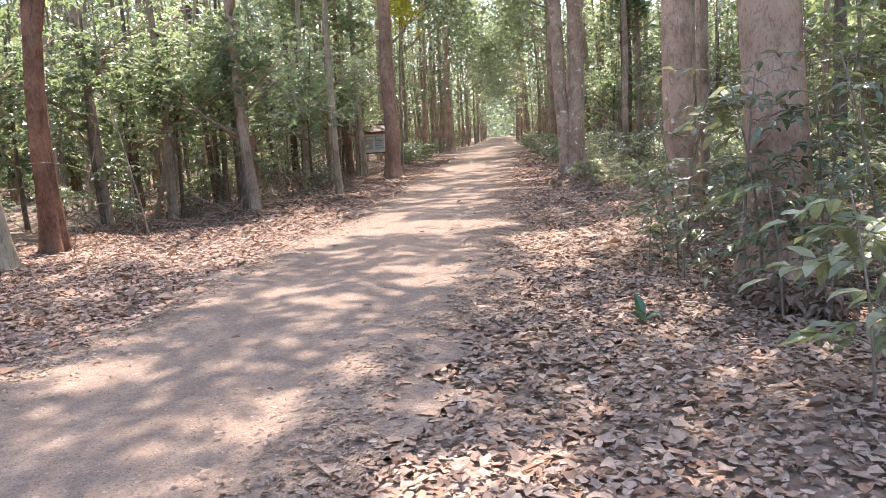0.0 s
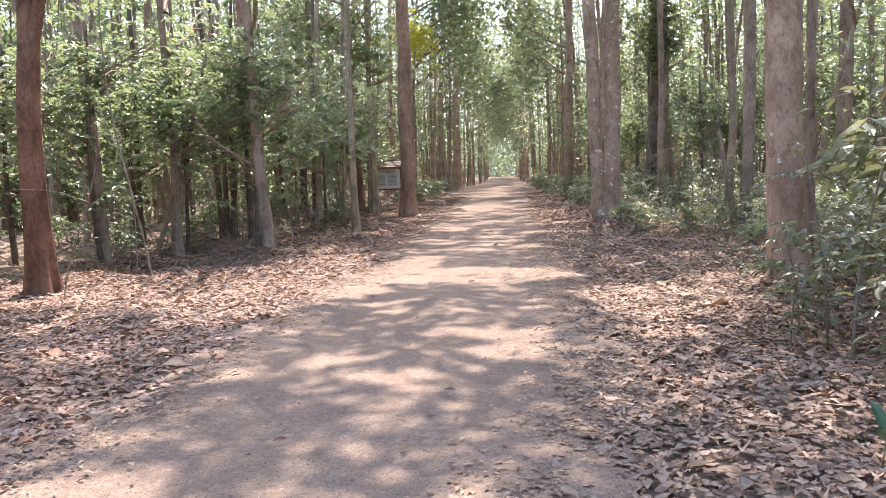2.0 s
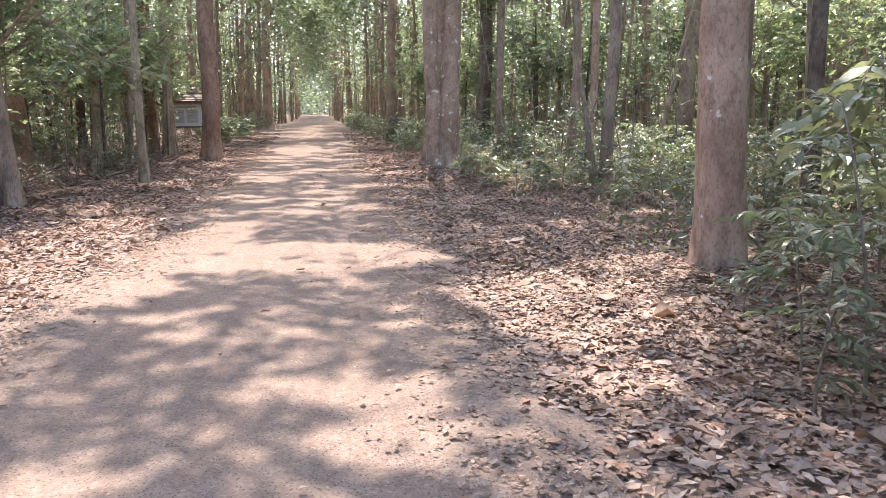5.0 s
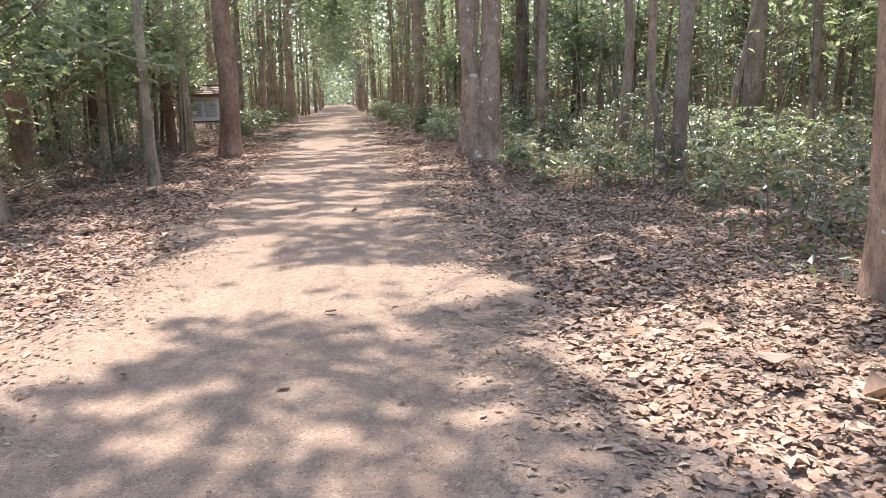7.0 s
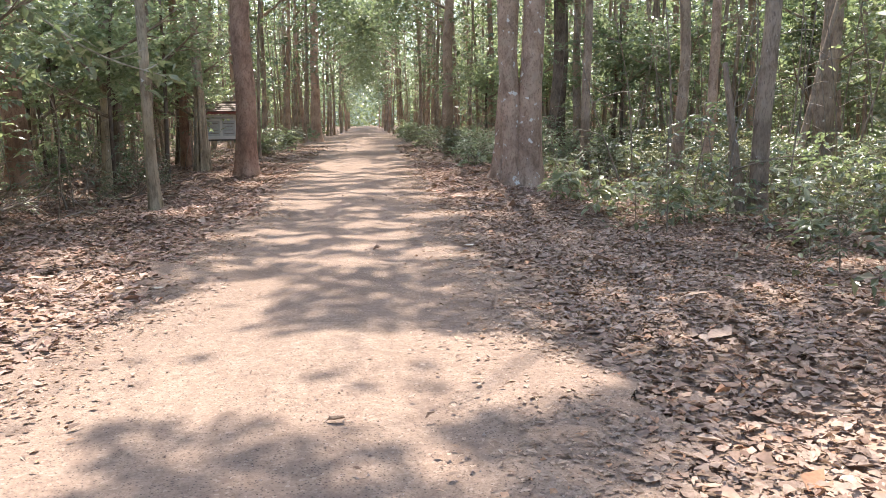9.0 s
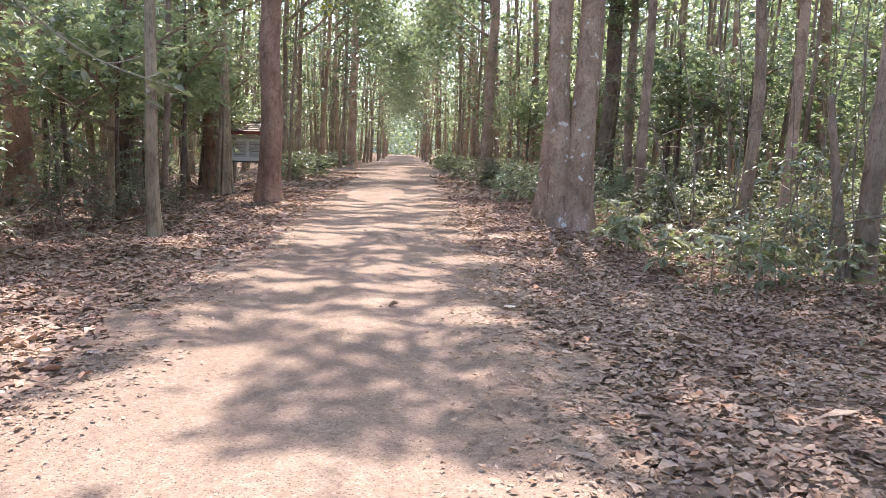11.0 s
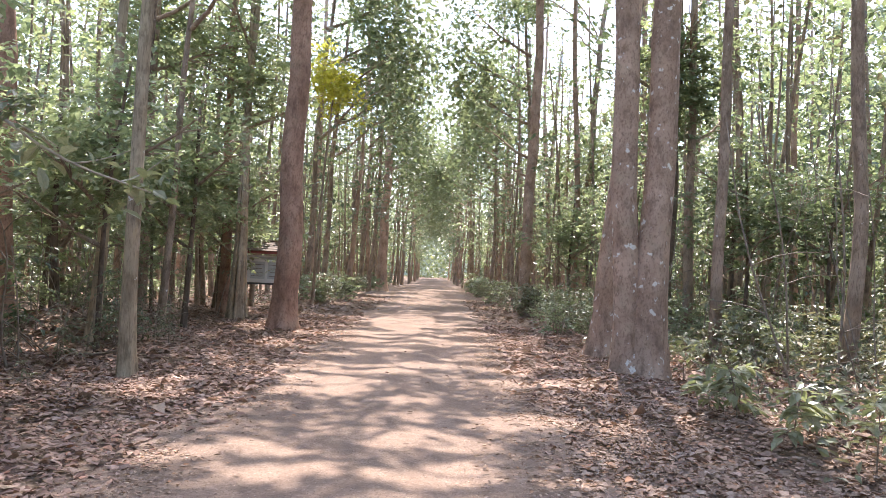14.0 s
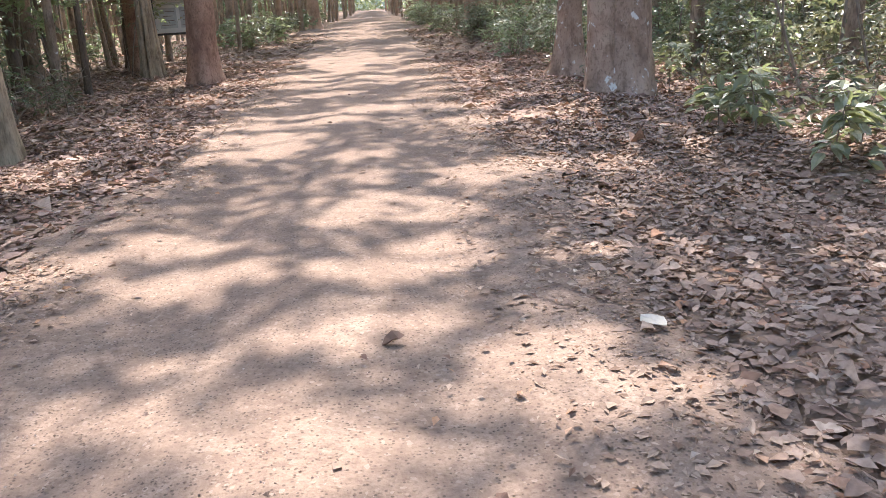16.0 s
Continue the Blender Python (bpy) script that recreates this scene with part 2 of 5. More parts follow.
def tube_mesh(name, tubes, material):
    """One smooth mesh out of one or several tubes."""
    bm_v, bm_f, off = [], [], 0
    for verts, faces, top in tubes:
        bm_v.append(verts)
        bm_f += [tuple(f) for f in (faces + off).tolist()] + [(a + off, b + off, c + off) for a, b, c, _ in top.tolist()]
        off += len(verts)
    me = bpy.data.meshes.new(name)
    me.from_pydata(np.concatenate(bm_v).tolist(), [], bm_f)
    me.polygons.foreach_set("use_smooth", np.ones(len(me.polygons), dtype=bool))
    me.materials.append(material)
    me.update()
    return me


# leaf outlines: along +y, unit length, folded on the midrib
BLADE = (np.array([(0, 0, 0), (-0.21, 0.42, 0.07), (0, 1, -0.1), (0.21, 0.42, 0.07)], float), np.array([(0, 2, 1), (0, 3, 2)]))
OVAL_V = np.array([(0, 0, 0), (-0.17, 0.22, 0.05), (0, 0.25, 0), (0.17, 0.22, 0.05), (-0.24, 0.52, 0.07), (0, 0.55, 0.01), (0.24, 0.52, 0.07), (-0.14, 0.8, 0.02), (0, 0.82, -0.04), (0.14, 0.8, 0.02), (0, 1.0, -0.12)], float)
OVAL_F = np.array([(0, 2, 1), (0, 3, 2), (1, 2, 5), (1, 5, 4), (2, 3, 6), (2, 6, 5), (4, 5, 8), (4, 8, 7), (5, 6, 9), (5, 9, 8), (7, 8, 10), (8, 9, 10)])
OVAL = (OVAL_V, OVAL_F)
CUP = (np.array([(0, 0, 0), (-0.22, 0.33, 0.05), (0, 0.5, -0.01), (0.22, 0.33, 0.05), (-0.17, 0.72, 0.04), (0.17, 0.72, 0.04), (0, 1, -0.06)], float),
       np.array([(0, 2, 1), (0, 3, 2), (1, 2, 4), (2, 3, 5), (2, 6, 4), (2, 5, 6)]))


def leaf_arrays(form, pos, yaw, pitch, roll, size, width=1.0, curl=None, ragged=None):
    """Vertices and triangles of many leaves."""
    tv, tf = form
    n = len(pos)
    v = np.repeat(tv[None], n, 0)
    v[:, :, 0] *= np.broadcast_to(np.asarray(width, float), (n,))[:, None]
    if curl is not None:
        y = v[:, :, 1] - 0.5
        v[:, :, 2] += curl[:, :1] * (y ** 2 - 0.08) + curl[:, 1:2] * v[:, :, 0] ** 2 * 6 + curl[:, 2:3] * v[:, :, 0] * y * 2
    if ragged is not None:
        v += ragged
    v = v * size[:, None, None]
    cy, sy, cp, sp, cr, sr = (f(a)[:, None] for a in (yaw, pitch, roll) for f in (np.cos, np.sin))
    x, y, z = v[:, :, 0], v[:, :, 1], v[:, :, 2]
    x, z = cr * x + sr * z, cr * z - sr * x
    y, z = cp * y - sp * z, sp * y + cp * z
    x, y = cy * x - sy * y, sy * x + cy * y
    v = np.stack([x, y, z], -1) + pos[:, None, :]
    f = tf[None] + (np.arange(n) * len(tv))[:, None, None]
    return v.reshape(-1, 3), f.reshape(-1, 3)


def foliage(name, seed, centres, spread, per, size, material, form=BLADE, droop=0.3, flat=0.55, width=1.0):
    """A mesh of loose leaves round many clump centres."""
    r = np.random.default_rng(seed)
    c = np.repeat(np.asarray(centres, float), per, 0)
    n = len(c)
    pos = c + r.normal(0, 1, (n, 3)) * np.array([spread, spread, spread * flat])
    yaw = r.uniform(0, 2 * np.pi, n)
    pitch = r.normal(-droop, 0.45, n)
    roll = r.normal(0, 0.5, n)
    v, f = leaf_arrays(form, pos, yaw, pitch, roll, size * r.uniform(0.6, 1.35, n), width * r.uniform(0.75, 1.3, n))
    return mesh_of(name, v, f, material)


def sprays(name, seed, centres, length, leaf, material, per=11, scatter=0.2, droop=0.3, width=1.5, form=BLADE):
    """A mesh of flat leafy twigs: leaves set left and right along short drooping shoots."""
    r = np.random.default_rng(seed)
    c = np.asarray(centres, float)
    n = len(c)
    c = c + r.normal(0, scatter, (n, 3))
    az = r.uniform(0, 2 * np.pi, n)
    ln = length * r.uniform(0.6, 1.3, n)
    fall = droop * r.uniform(0.2, 1.6, n)
    g = (np.arange(per) + 0.5) / per
    side = np.where(np.arange(per) % 2, 1.0, -1.0)
    along = ln[:, None] * (g - 0.4)[None]
    pos = c[:, None, :] + np.stack([np.cos(az)[:, None] * along, np.sin(az)[:, None] * along, -(fall * ln)[:, None] * (g ** 1.6)[None]], -1)
    m = n * per
    yaw = (az[:, None] - np.pi / 2 + side[None] * 0.8).ravel() + r.normal(0, 0.3, m)
    pitch = -np.repeat(fall, per) * 0.9 + r.normal(0, 0.28, m)
    v, f = leaf_arrays(form, pos.reshape(-1, 3), yaw, pitch, r.normal(0, 0.35, m), leaf * r.uniform(0.6, 1.3, m), width * r.uniform(0.75, 1.25, m))
    return mesh_of(name, v, f, material)


def clumps(seed, n, rx, rz, hollow=0.35, cz=0.0):
    """Clump centres of an uneven crown."""
    r = np.random.default_rng(seed)
    d = r.normal(0, 1, (n, 3))
    d /= np.linalg.norm(d, axis=1)[:, None]
    rad = r.uniform(hollow, 1.0, n) ** 0.6 * (0.8 + 0.35 * np.sin(3 * np.arctan2(d[:, 1], d[:, 0]) + seed))
    return d * rad[:, None] * np.array([rx, rx, rz]) + np.array([0, 0, cz])


# ---- ground ----
def road_edges(y):
    """x of the left and right edge of the bare dirt."""
    wob = 0.07 * np.sin(y * 0.9) + 0.06 * np.sin(y * 2.3 + 1)
    near = 1 / (1 + np.exp((np.asarray(y, float) - 8.0) / 1.1))
    left = -1.68 - 0.32 / (1 + np.exp((np.asarray(y, float) - 14.5) / 1.6)) - 0.3 * near - 0.006 * np.clip(y - 20, 0, 80) + wob
    return left, 1.30 - 0.78 * near + 0.010 * np.clip(y - 24, 0, 60) + 0.8 * wob


def height(x, y):
    """The forest floor beside the road."""
    x, y = np.asarray(x, float), np.asarray(y, float)
    le, ri = road_edges(y)
    out = np.clip(np.maximum(le - x, x - ri), 0, None)
    side = np.clip(out / 1.5, 0, 1)
    bumps = 0.05 * np.sin(x * 1.3 + 0.7 * y) + 0.04 * np.sin(1.9 * y - 0.8 * x) + 0.03 * np.sin(3.1 * x + 2.2 * y)
    mound = 0.55 * np.exp(-(((x + 6.2) / 0.75) ** 2 + ((y - 28.0) / 0.8) ** 2))
    return side * (bumps + 0.02) + mound


def graded(lo, hi, near_lo, near_hi, step, grow=1.35):
    a = list(np.arange(near_lo, near_hi, step))
    s, x = step, near_lo
    left = []
    while x > lo:
        s *= grow
        x -= s
        left.append(max(x, lo))
    s, x = step, a[-1]
    right = []
    while x < hi:
        s *= grow
        x += s
        right.append(min(x, hi))
    return np.array(left[::-1] + a + right)


def grid_mesh(name, xs, ys, fz, material):
    gx, gy = np.meshgrid(xs, ys, indexing="xy")
    v = np.stack([gx, gy, fz(gx, gy)], -1).reshape(-1, 3)
    nx, ny = len(xs), len(ys)
    i, j = np.meshgrid(np.arange(ny - 1), np.arange(nx - 1), indexing="ij")
    a = (i * nx + j).ravel()
    return mesh_of(name, v, np.stack([a, a + 1, a + nx + 1, a + nx], -1), material, True)


def floor_z(x, y):
    le, ri = road_edges(y)
    return height(x, y) - np.where((x > le + 0.1) & (x < ri - 0.1), 0.12, 0.03)


ground = piece("ground", grid_mesh("ground", graded(-1500, 1500, -14, 14, 0.28), graded(-400, 2500, -4, 60, 0.3), floor_z, SOIL))
tagged(ground, "brown forest floor of soil and leaf crumbs", "ground", kind="structure")


def road_mesh():
    ys = graded(-120, 420, -4, 48, 0.16)
    cols = np.linspace(0, 1, 34)
    le, ri = road_edges(ys)
    rough = 0.10 * np.sin(ys * 5.1) + 0.07 * np.sin(ys * 8.7 + 2)
    gx = (le - 0.25 + rough)[:, None] * (1 - cols) + (ri + 0.25 - rough)[:, None] * cols
    gy = np.repeat(ys[:, None], len(cols), 1)
    u = (gx - ((le + ri) / 2)[:, None]) / ((ri - le) / 2)[:, None]
    z = 0.02 - 0.028 * (np.exp(-((u - 0.45) / 0.18) ** 2) + np.exp(-((u + 0.42) / 0.2) ** 2))
    z += 0.008 * np.sin(gy * 1.7 + 3 * u) + 0.006 * np.sin(gy * 4.3 + gx * 3.1) + 0.004 * np.sin(gx * 9 + gy * 7.3)
    z -= 0.09 * np.clip(np.abs(u) - 0.93, 0, 1) ** 1.0
    v = np.stack([gx, gy, z], -1).reshape(-1, 3)
    nx, ny = len(cols), len(ys)
    i, j = np.meshgrid(np.arange(ny - 1), np.arange(nx - 1), indexing="ij")
    a = (i * nx + j).ravel()
    return mesh_of("road", v, np.stack([a, a + 1, a + nx + 1, a + nx], -1), DIRT, True)


road = piece("road", road_mesh())
tagged(road, "pinkish tan packed dirt track with worn ruts", "road", kind="structure")


def surface(x, y):
    le, ri = road_edges(y)
    return np.where((x > le) & (x < ri), 0.02, height(x, y) - 0.02)


# ---- trees ----
def trunk_mesh(name, seed, dia, h, lean=(0, 0), bend=0.0, flare=0.45, flute=0.05, lobes=5, material=None, segs=18, stems=None):
    """A tapered, slightly crooked trunk with a flared foot. stems: offsets and leans of several fused stems."""
    r = np.random.default_rng(seed)
    tubes = []
    for ox, oy, lx, ly, d, hh in stems or [(0, 0, lean[0], lean[1], dia, h)]:
        z = np.concatenate([[-0.2, 0.0, 0.1, 0.22, 0.36, 0.55, 0.8, 1.1, 1.5, 2.0], np.arange(2.6, hh, 0.8 if segs > 10 else 1.5), [hh]])
        ph, p2, p3 = r.uniform(0, 6.28, 3)
        wob = 0.018 * d / 0.3
        x = ox + lx * z + bend * np.sin(z * 0.45 + ph) * np.clip(z, 0, 3) / 3 + wob * np.sin(z * 1.7 + p2)
        y = oy + ly * z + bend * np.cos(z * 0.4 + p3) * np.clip(z, 0, 3) / 3 + wob * np.cos(z * 1.4 + ph)
        rad = d / 2 * (1 - 0.5 * np.clip(z, 0, None) / hh) * (1 + flare * np.exp(-np.clip(z, 0, None) / 0.32) + 0.15 * flare * np.exp(-np.clip(z, 0, None) / 1.4))
        lump = r.normal(0, 0.018, (len(z), segs))

        def shape(i, ang, z=z, ph=ph, lump=lump):
            low = math.exp(-max(z[i], 0) / 0.9)
            return 1 + (flute * 0.5 + flute * 2.4 * low) * np.cos(lobes * ang + ph + 0.25 * z[i]) + flute * low * np.cos(3 * ang + p2) + lump[i]

        tubes.append(tube(np.stack([x, y, z], -1), rad, segs, shape))
    return tube_mesh(name, tubes, material)


def limb_mesh(name, seed, length, dia, rise, material, kink=0.12):
    """A bare crooked limb that starts at its own origin and runs along +x."""
    r = np.random.default_rng(seed)
    s = np.linspace(0, 1, 9)
    x = s * length
    y = np.cumsum(r.normal(0, kink, 9)) * length * 0.12
    z = rise * length * s ** 1.2 + np.cumsum(r.normal(0, kink, 9)) * length * 0.08
    y, z = y - y[0], z - z[0]
    tubes = [tube(np.stack([x, y, z], -1), dia / 2 * (1 - 0.85 * s) + 0.004, 7)]
    for k in range(4):
        i = 3 + k
        q = np.linspace(0, 1, 5)
        dy, dz = r.uniform(-0.5, 0.5), r.uniform(-0.1, 0.5)
        L = length * 0.4
        tubes.append(tube(np.stack([x[i] + L * 0.7 * q, y[i] + L * dy * q, z[i] + L * dz * q ** 1.3], -1), dia * 0.22 * (1 - 0.8 * q) + 0.003, 5))
    return tube_mesh(name, tubes, material)


TALL = []
CROWNS = [foliage("crown", 40 + i, clumps(40 + i, 60, 3.2, 2.2), 0.42, 42, 0.21, m, width=1.5) for i, m in enumerate((LEAF_MID, LEAF_DARK, LEAF_LIGHT, LEAF_MID))]
BOUGHS = [limb_mesh("limb", 60 + i, 3.2, 0.16, 0.55, BARK_GREY) for i in range(3)]


def tall_tree(x, y, dia, h, label, bark, lean=(0, 0), bend=0.05, flare=0.45, flute=0.04, seed=0, crown=None, limbs=3, group="", stems=None, lobes=5, spread=0.65):
    """A forest tree: trunk, limbs and a high crown."""
    tree = new("tree")
    tree.matrix_basis = pose(x, y, float(height(x, y)))
    tagged(tree, label, "tree", group)
    piece("trunk", trunk_mesh("trunk", seed, dia, h, lean, bend, flare, flute, lobes, bark, stems=stems), tree)
    r = np.random.default_rng(seed + 900)
    tx, ty = lean[0] * h, lean[1] * h
    TALL.append((tree, x, y, h, lean))
    for k in range(limbs):
        f = 0.6 + 0.35 * k / max(limbs, 1)
        piece("limb", BOUGHS[k % 3], tree, at=pose(lean[0] * h * f, lean[1] * h * f, h * f, 0, 0, r.uniform(0, 360)) @ Matrix.Scale(spread, 4))
    if crown is not None:
        piece("crown", CROWNS[crown % len(CROWNS)], tree, at=pose(tx, ty, h + 0.6, 0, 0, r.uniform(0, 360)) @ Matrix.Scale(spread, 4))
    return tree


# trees that the walk passes, from the start of the track onwards
tall_tree(3.72, 9.05, 0.56, 17, "thick tan-barked tree rising from dense shrubs", BARK_TAN, (0.012, 0), 0.02, 0.3, 0.03, 1, 0)
tall_tree(3.74, 12.86, 0.43, 18, "smooth tan forest tree with flaking bark", BARK_TAN, (-0.015, 0), 0.03, 0.2, 0.03, 2, 1)
tall_tree(4.15, 13.3, 0.13, 11, "slender dark stem beside a large tan tree", BARK_GREY, (0.0, 0.01), 0.05, 0.25, 0.03, 3, None, 2)
tall_tree(5.5, 20.35, 0.23, 15, "grey tree beside a broken side stem", BARK_GREY, (0.012, 0), 0.05, 0.25, 0.05, 4, 2)
tall_tree(5.3, 20.4, 0.14, 2.1, "broken brown stub of a side stem", BARK_GREY, (-0.16, 0.02), 0.06, 0.2, 0.08, 5, None, 0)
tall_tree(9.7, 25.9, 0.42, 17, "thick mottled grey forest tree among undergrowth", BARK_GREY, (0.02, 0), 0.03, 0.25, 0.04, 6, 3)
tall_tree(8.2, 24.4, 0.14, 8, "thin grey stem leaning over the undergrowth", BARK_GREY, (0.26, 0.03), 0.05, 0.3, 0.05, 7, None, 1)
tall_tree(3.3, 25.75, 0.4, 20, "twin-stemmed tree with white lichen patches", BARK_TWIN, (0.0, 0), 0.015, 0.3, 0.06, 8, None,
          stems=[(-0.25, 0.02, -0.028, 0.0, 0.40, 20), (0.08, 0.0, 0.024, 0.0, 0.47, 19), (-0.08, 0.0, 0.0, 0.0, 0.56, 1.25)])
tall_tree(3.4, 29.0, 0.36, 19, "lichen-spotted tree with a swollen foot", BARK_TWIN, (0.05, 0), 0.05, 0.75, 0.07, 9, 2)
tall_tree(5.2, 28.1, 0.21, 14, "slim grey tree standing among ferny undergrowth", BARK_GREY, (0.006, 0), 0.04, 0.3, 0.06, 10, 3)
tall_tree(6.9, 26.8, 0.24, 15, "grey crooked tree among leafy shrubs", BARK_GREY, (0.01, 0), 0.12, 0.3, 0.06, 11, 1)
tall_tree(6.75, 25.0, 0.19, 15, "brown-grey tree with lichen specks", BARK_TAN, (0.03, 0), 0.1, 0.3, 0.05, 12, 0)
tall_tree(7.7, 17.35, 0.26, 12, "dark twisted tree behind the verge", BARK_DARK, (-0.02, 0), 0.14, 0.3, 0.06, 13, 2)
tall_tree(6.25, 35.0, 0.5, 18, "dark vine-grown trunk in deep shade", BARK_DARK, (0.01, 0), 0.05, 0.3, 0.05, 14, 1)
tall_tree(6.75, 34.4, 0.25, 14, "slim grey stem beside a dark trunk", BARK_GREY, (-0.02, 0), 0.06, 0.3, 0.05, 15, None)
tall_tree(3.85, 46.0, 0.48, 19, "tall brown tree at the edge of the track", BARK_TAN, (0.012, 0), 0.06, 0.3, 0.04, 16, 3)
tall_tree(6.9, 52.0, 0.4, 17, "leaning brown tree above bushes", BARK_GREY, (0.07, 0), 0.1, 0.3, 0.05, 17, 2)
tall_tree(-3.18, 32.3, 0.56, 20, "straight red-brown tree at the edge of the track", BARK_RED, (0.012, 0), 0.02, 0.35, 0.03, 18, 1)
tall_tree(-4.92, 34.9, 0.38, 17, "pale fluted tree wrapped by fig roots", BARK_PALE, (0.01, 0), 0.03, 0.5, 0.09, 19, 2, lobes=4,
          stems=[(-0.08, 0.05, 0.02, 0, 0.22, 17), (0.09, -0.06, -0.004, 0, 0.17, 15), (0.0, -0.13, 0.006, 0, 0.12, 12), (0.2, 0.02, -0.025, 0, 0.10, 7), (-0.2, -0.04, 0.05, 0, 0.11, 4.5), (-0.12, -0.15, 0.03, 0, 0.08, 3.8)])
tall_tree(-5.95, 37.4, 0.3, 13, "reddish trunk behind a fluted pale tree", BARK_RED, (-0.01, 0), 0.06, 0.4, 0.06, 20, 0)
tall_tree(-3.62, 24.3, 0.19, 15, "pale smooth slim tree on leaf litter", BARK_PALE, (-0.012, 0), 0.06, 0.3, 0.07, 21, None)
tall_tree(-5.42, 27.4, 0.19, 14, "pale slanting tree beside a mound", BARK_PALE, (0.055, 0), 0.06, 0.3, 0.06, 22, 1)
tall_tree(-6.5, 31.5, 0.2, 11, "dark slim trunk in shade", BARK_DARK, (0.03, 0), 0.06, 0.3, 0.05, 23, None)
tall_tree(-5.1, 29.7, 0.15, 10, "thin grey trunk beside leafy shrubs", BARK_GREY, (0.05, 0), 0.08, 0.3, 0.05, 24, None)
tall_tree(-7.5, 28.2, 0.48, 16, "dark red-brown trunk with spreading roots", BARK_RED, (-0.02, 0), 0.05, 0.6, 0.08, 25, None)
tall_tree(-3.4, 67.0, 0.66, 22, "tall grey-brown avenue tree", BARK_TAN, (0.012, 0), 0.05, 0.45, 0.05, 26, 3)
tall_tree(-4.42, 18.9, 0.25, 7, "brown short-boled tree under dense leaves", BARK_GREY, (-0.03, 0), 0.06, 0.25, 0.06, 27, None)
tall_tree(-6.75, 23.1, 0.34, 9, "dark many-stemmed tree among dry brush", BARK_DARK, (0.0, 0), 0.05, 0.4, 0.1, 28, None,
          stems=[(-0.14, 0, -0.06, 0, 0.15, 9), (0.14, 0.05, 0.05, 0, 0.12, 8), (0.02, -0.1, -0.01, 0, 0.14, 8)])
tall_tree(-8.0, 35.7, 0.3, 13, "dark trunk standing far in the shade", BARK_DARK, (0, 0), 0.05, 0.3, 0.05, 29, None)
tall_tree(-6.9, 33.4, 0.24, 13, "brown trunk in the shade of leaves", BARK_GREY, (0.01, 0), 0.05, 0.3, 0.05, 30, None)
forked = tall_tree(-6.1, 13.75, 0.33, 12, "reddish forked tree with rough peeling bark", BARK_RUST, (-0.004, 0), 0.11, 0.35, 0.13, 31, None)
_q = np.linspace(0, 1, 9)
piece("limb", tube_mesh("limb", [tube(np.stack([0.0 + 0.95 * _q ** 0.75, 0.05 * _q, 2.95 + 4.5 * _q], -1), 0.095 * (1 - 0.5 * _q), 10)], BARK_RUST), forked)
tall_tree(-5.4, 11.5, 0.24, 11, "pale grey tree leaning off the track", BARK_PALE, (-0.1, 0), 0.05, 0.3, 0.05, 32, None)
tall_tree(-7.4, 18.0, 0.22, 10, "brown short-boled tree under leafy branches", BARK_GREY, (-0.03, 0), 0.06, 0.3, 0.06, 33, None)
tall_tree(-8.4, 21.6, 0.13, 10, "dark thin tree in dense leaves", BARK_DARK, (0.02, 0), 0.08, 0.3, 0.06, 34, None)
tall_tree(-6.5, 19.3, 0.21, 7, "brown crooked understorey tree", BARK_GREY, (0.02, 0), 0.1, 0.3, 0.08, 35, None)
tall_tree(-7.1, 19.6, 0.1, 5, "bent side stem arching through leaves", BARK_GREY, (0.32, 0), 0.1, 0.2, 0.05, 36, None, 1)


# gaps in the leaf roof, shaped so their sunlit spots on the ground fit the camera's view: x, y and the two half widths
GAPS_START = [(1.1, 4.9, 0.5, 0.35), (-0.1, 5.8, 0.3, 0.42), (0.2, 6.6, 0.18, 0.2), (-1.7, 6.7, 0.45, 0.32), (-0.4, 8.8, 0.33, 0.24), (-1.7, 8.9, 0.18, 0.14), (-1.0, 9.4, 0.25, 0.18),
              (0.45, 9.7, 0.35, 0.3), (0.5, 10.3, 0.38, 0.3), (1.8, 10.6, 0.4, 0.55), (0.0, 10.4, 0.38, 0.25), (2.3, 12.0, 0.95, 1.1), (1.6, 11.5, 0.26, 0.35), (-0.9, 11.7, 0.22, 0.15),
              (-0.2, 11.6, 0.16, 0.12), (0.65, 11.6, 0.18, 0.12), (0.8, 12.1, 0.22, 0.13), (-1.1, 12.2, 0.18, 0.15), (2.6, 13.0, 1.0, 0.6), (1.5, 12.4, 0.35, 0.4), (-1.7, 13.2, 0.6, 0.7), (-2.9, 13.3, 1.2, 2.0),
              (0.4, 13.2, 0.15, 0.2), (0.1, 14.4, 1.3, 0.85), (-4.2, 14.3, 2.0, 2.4)]
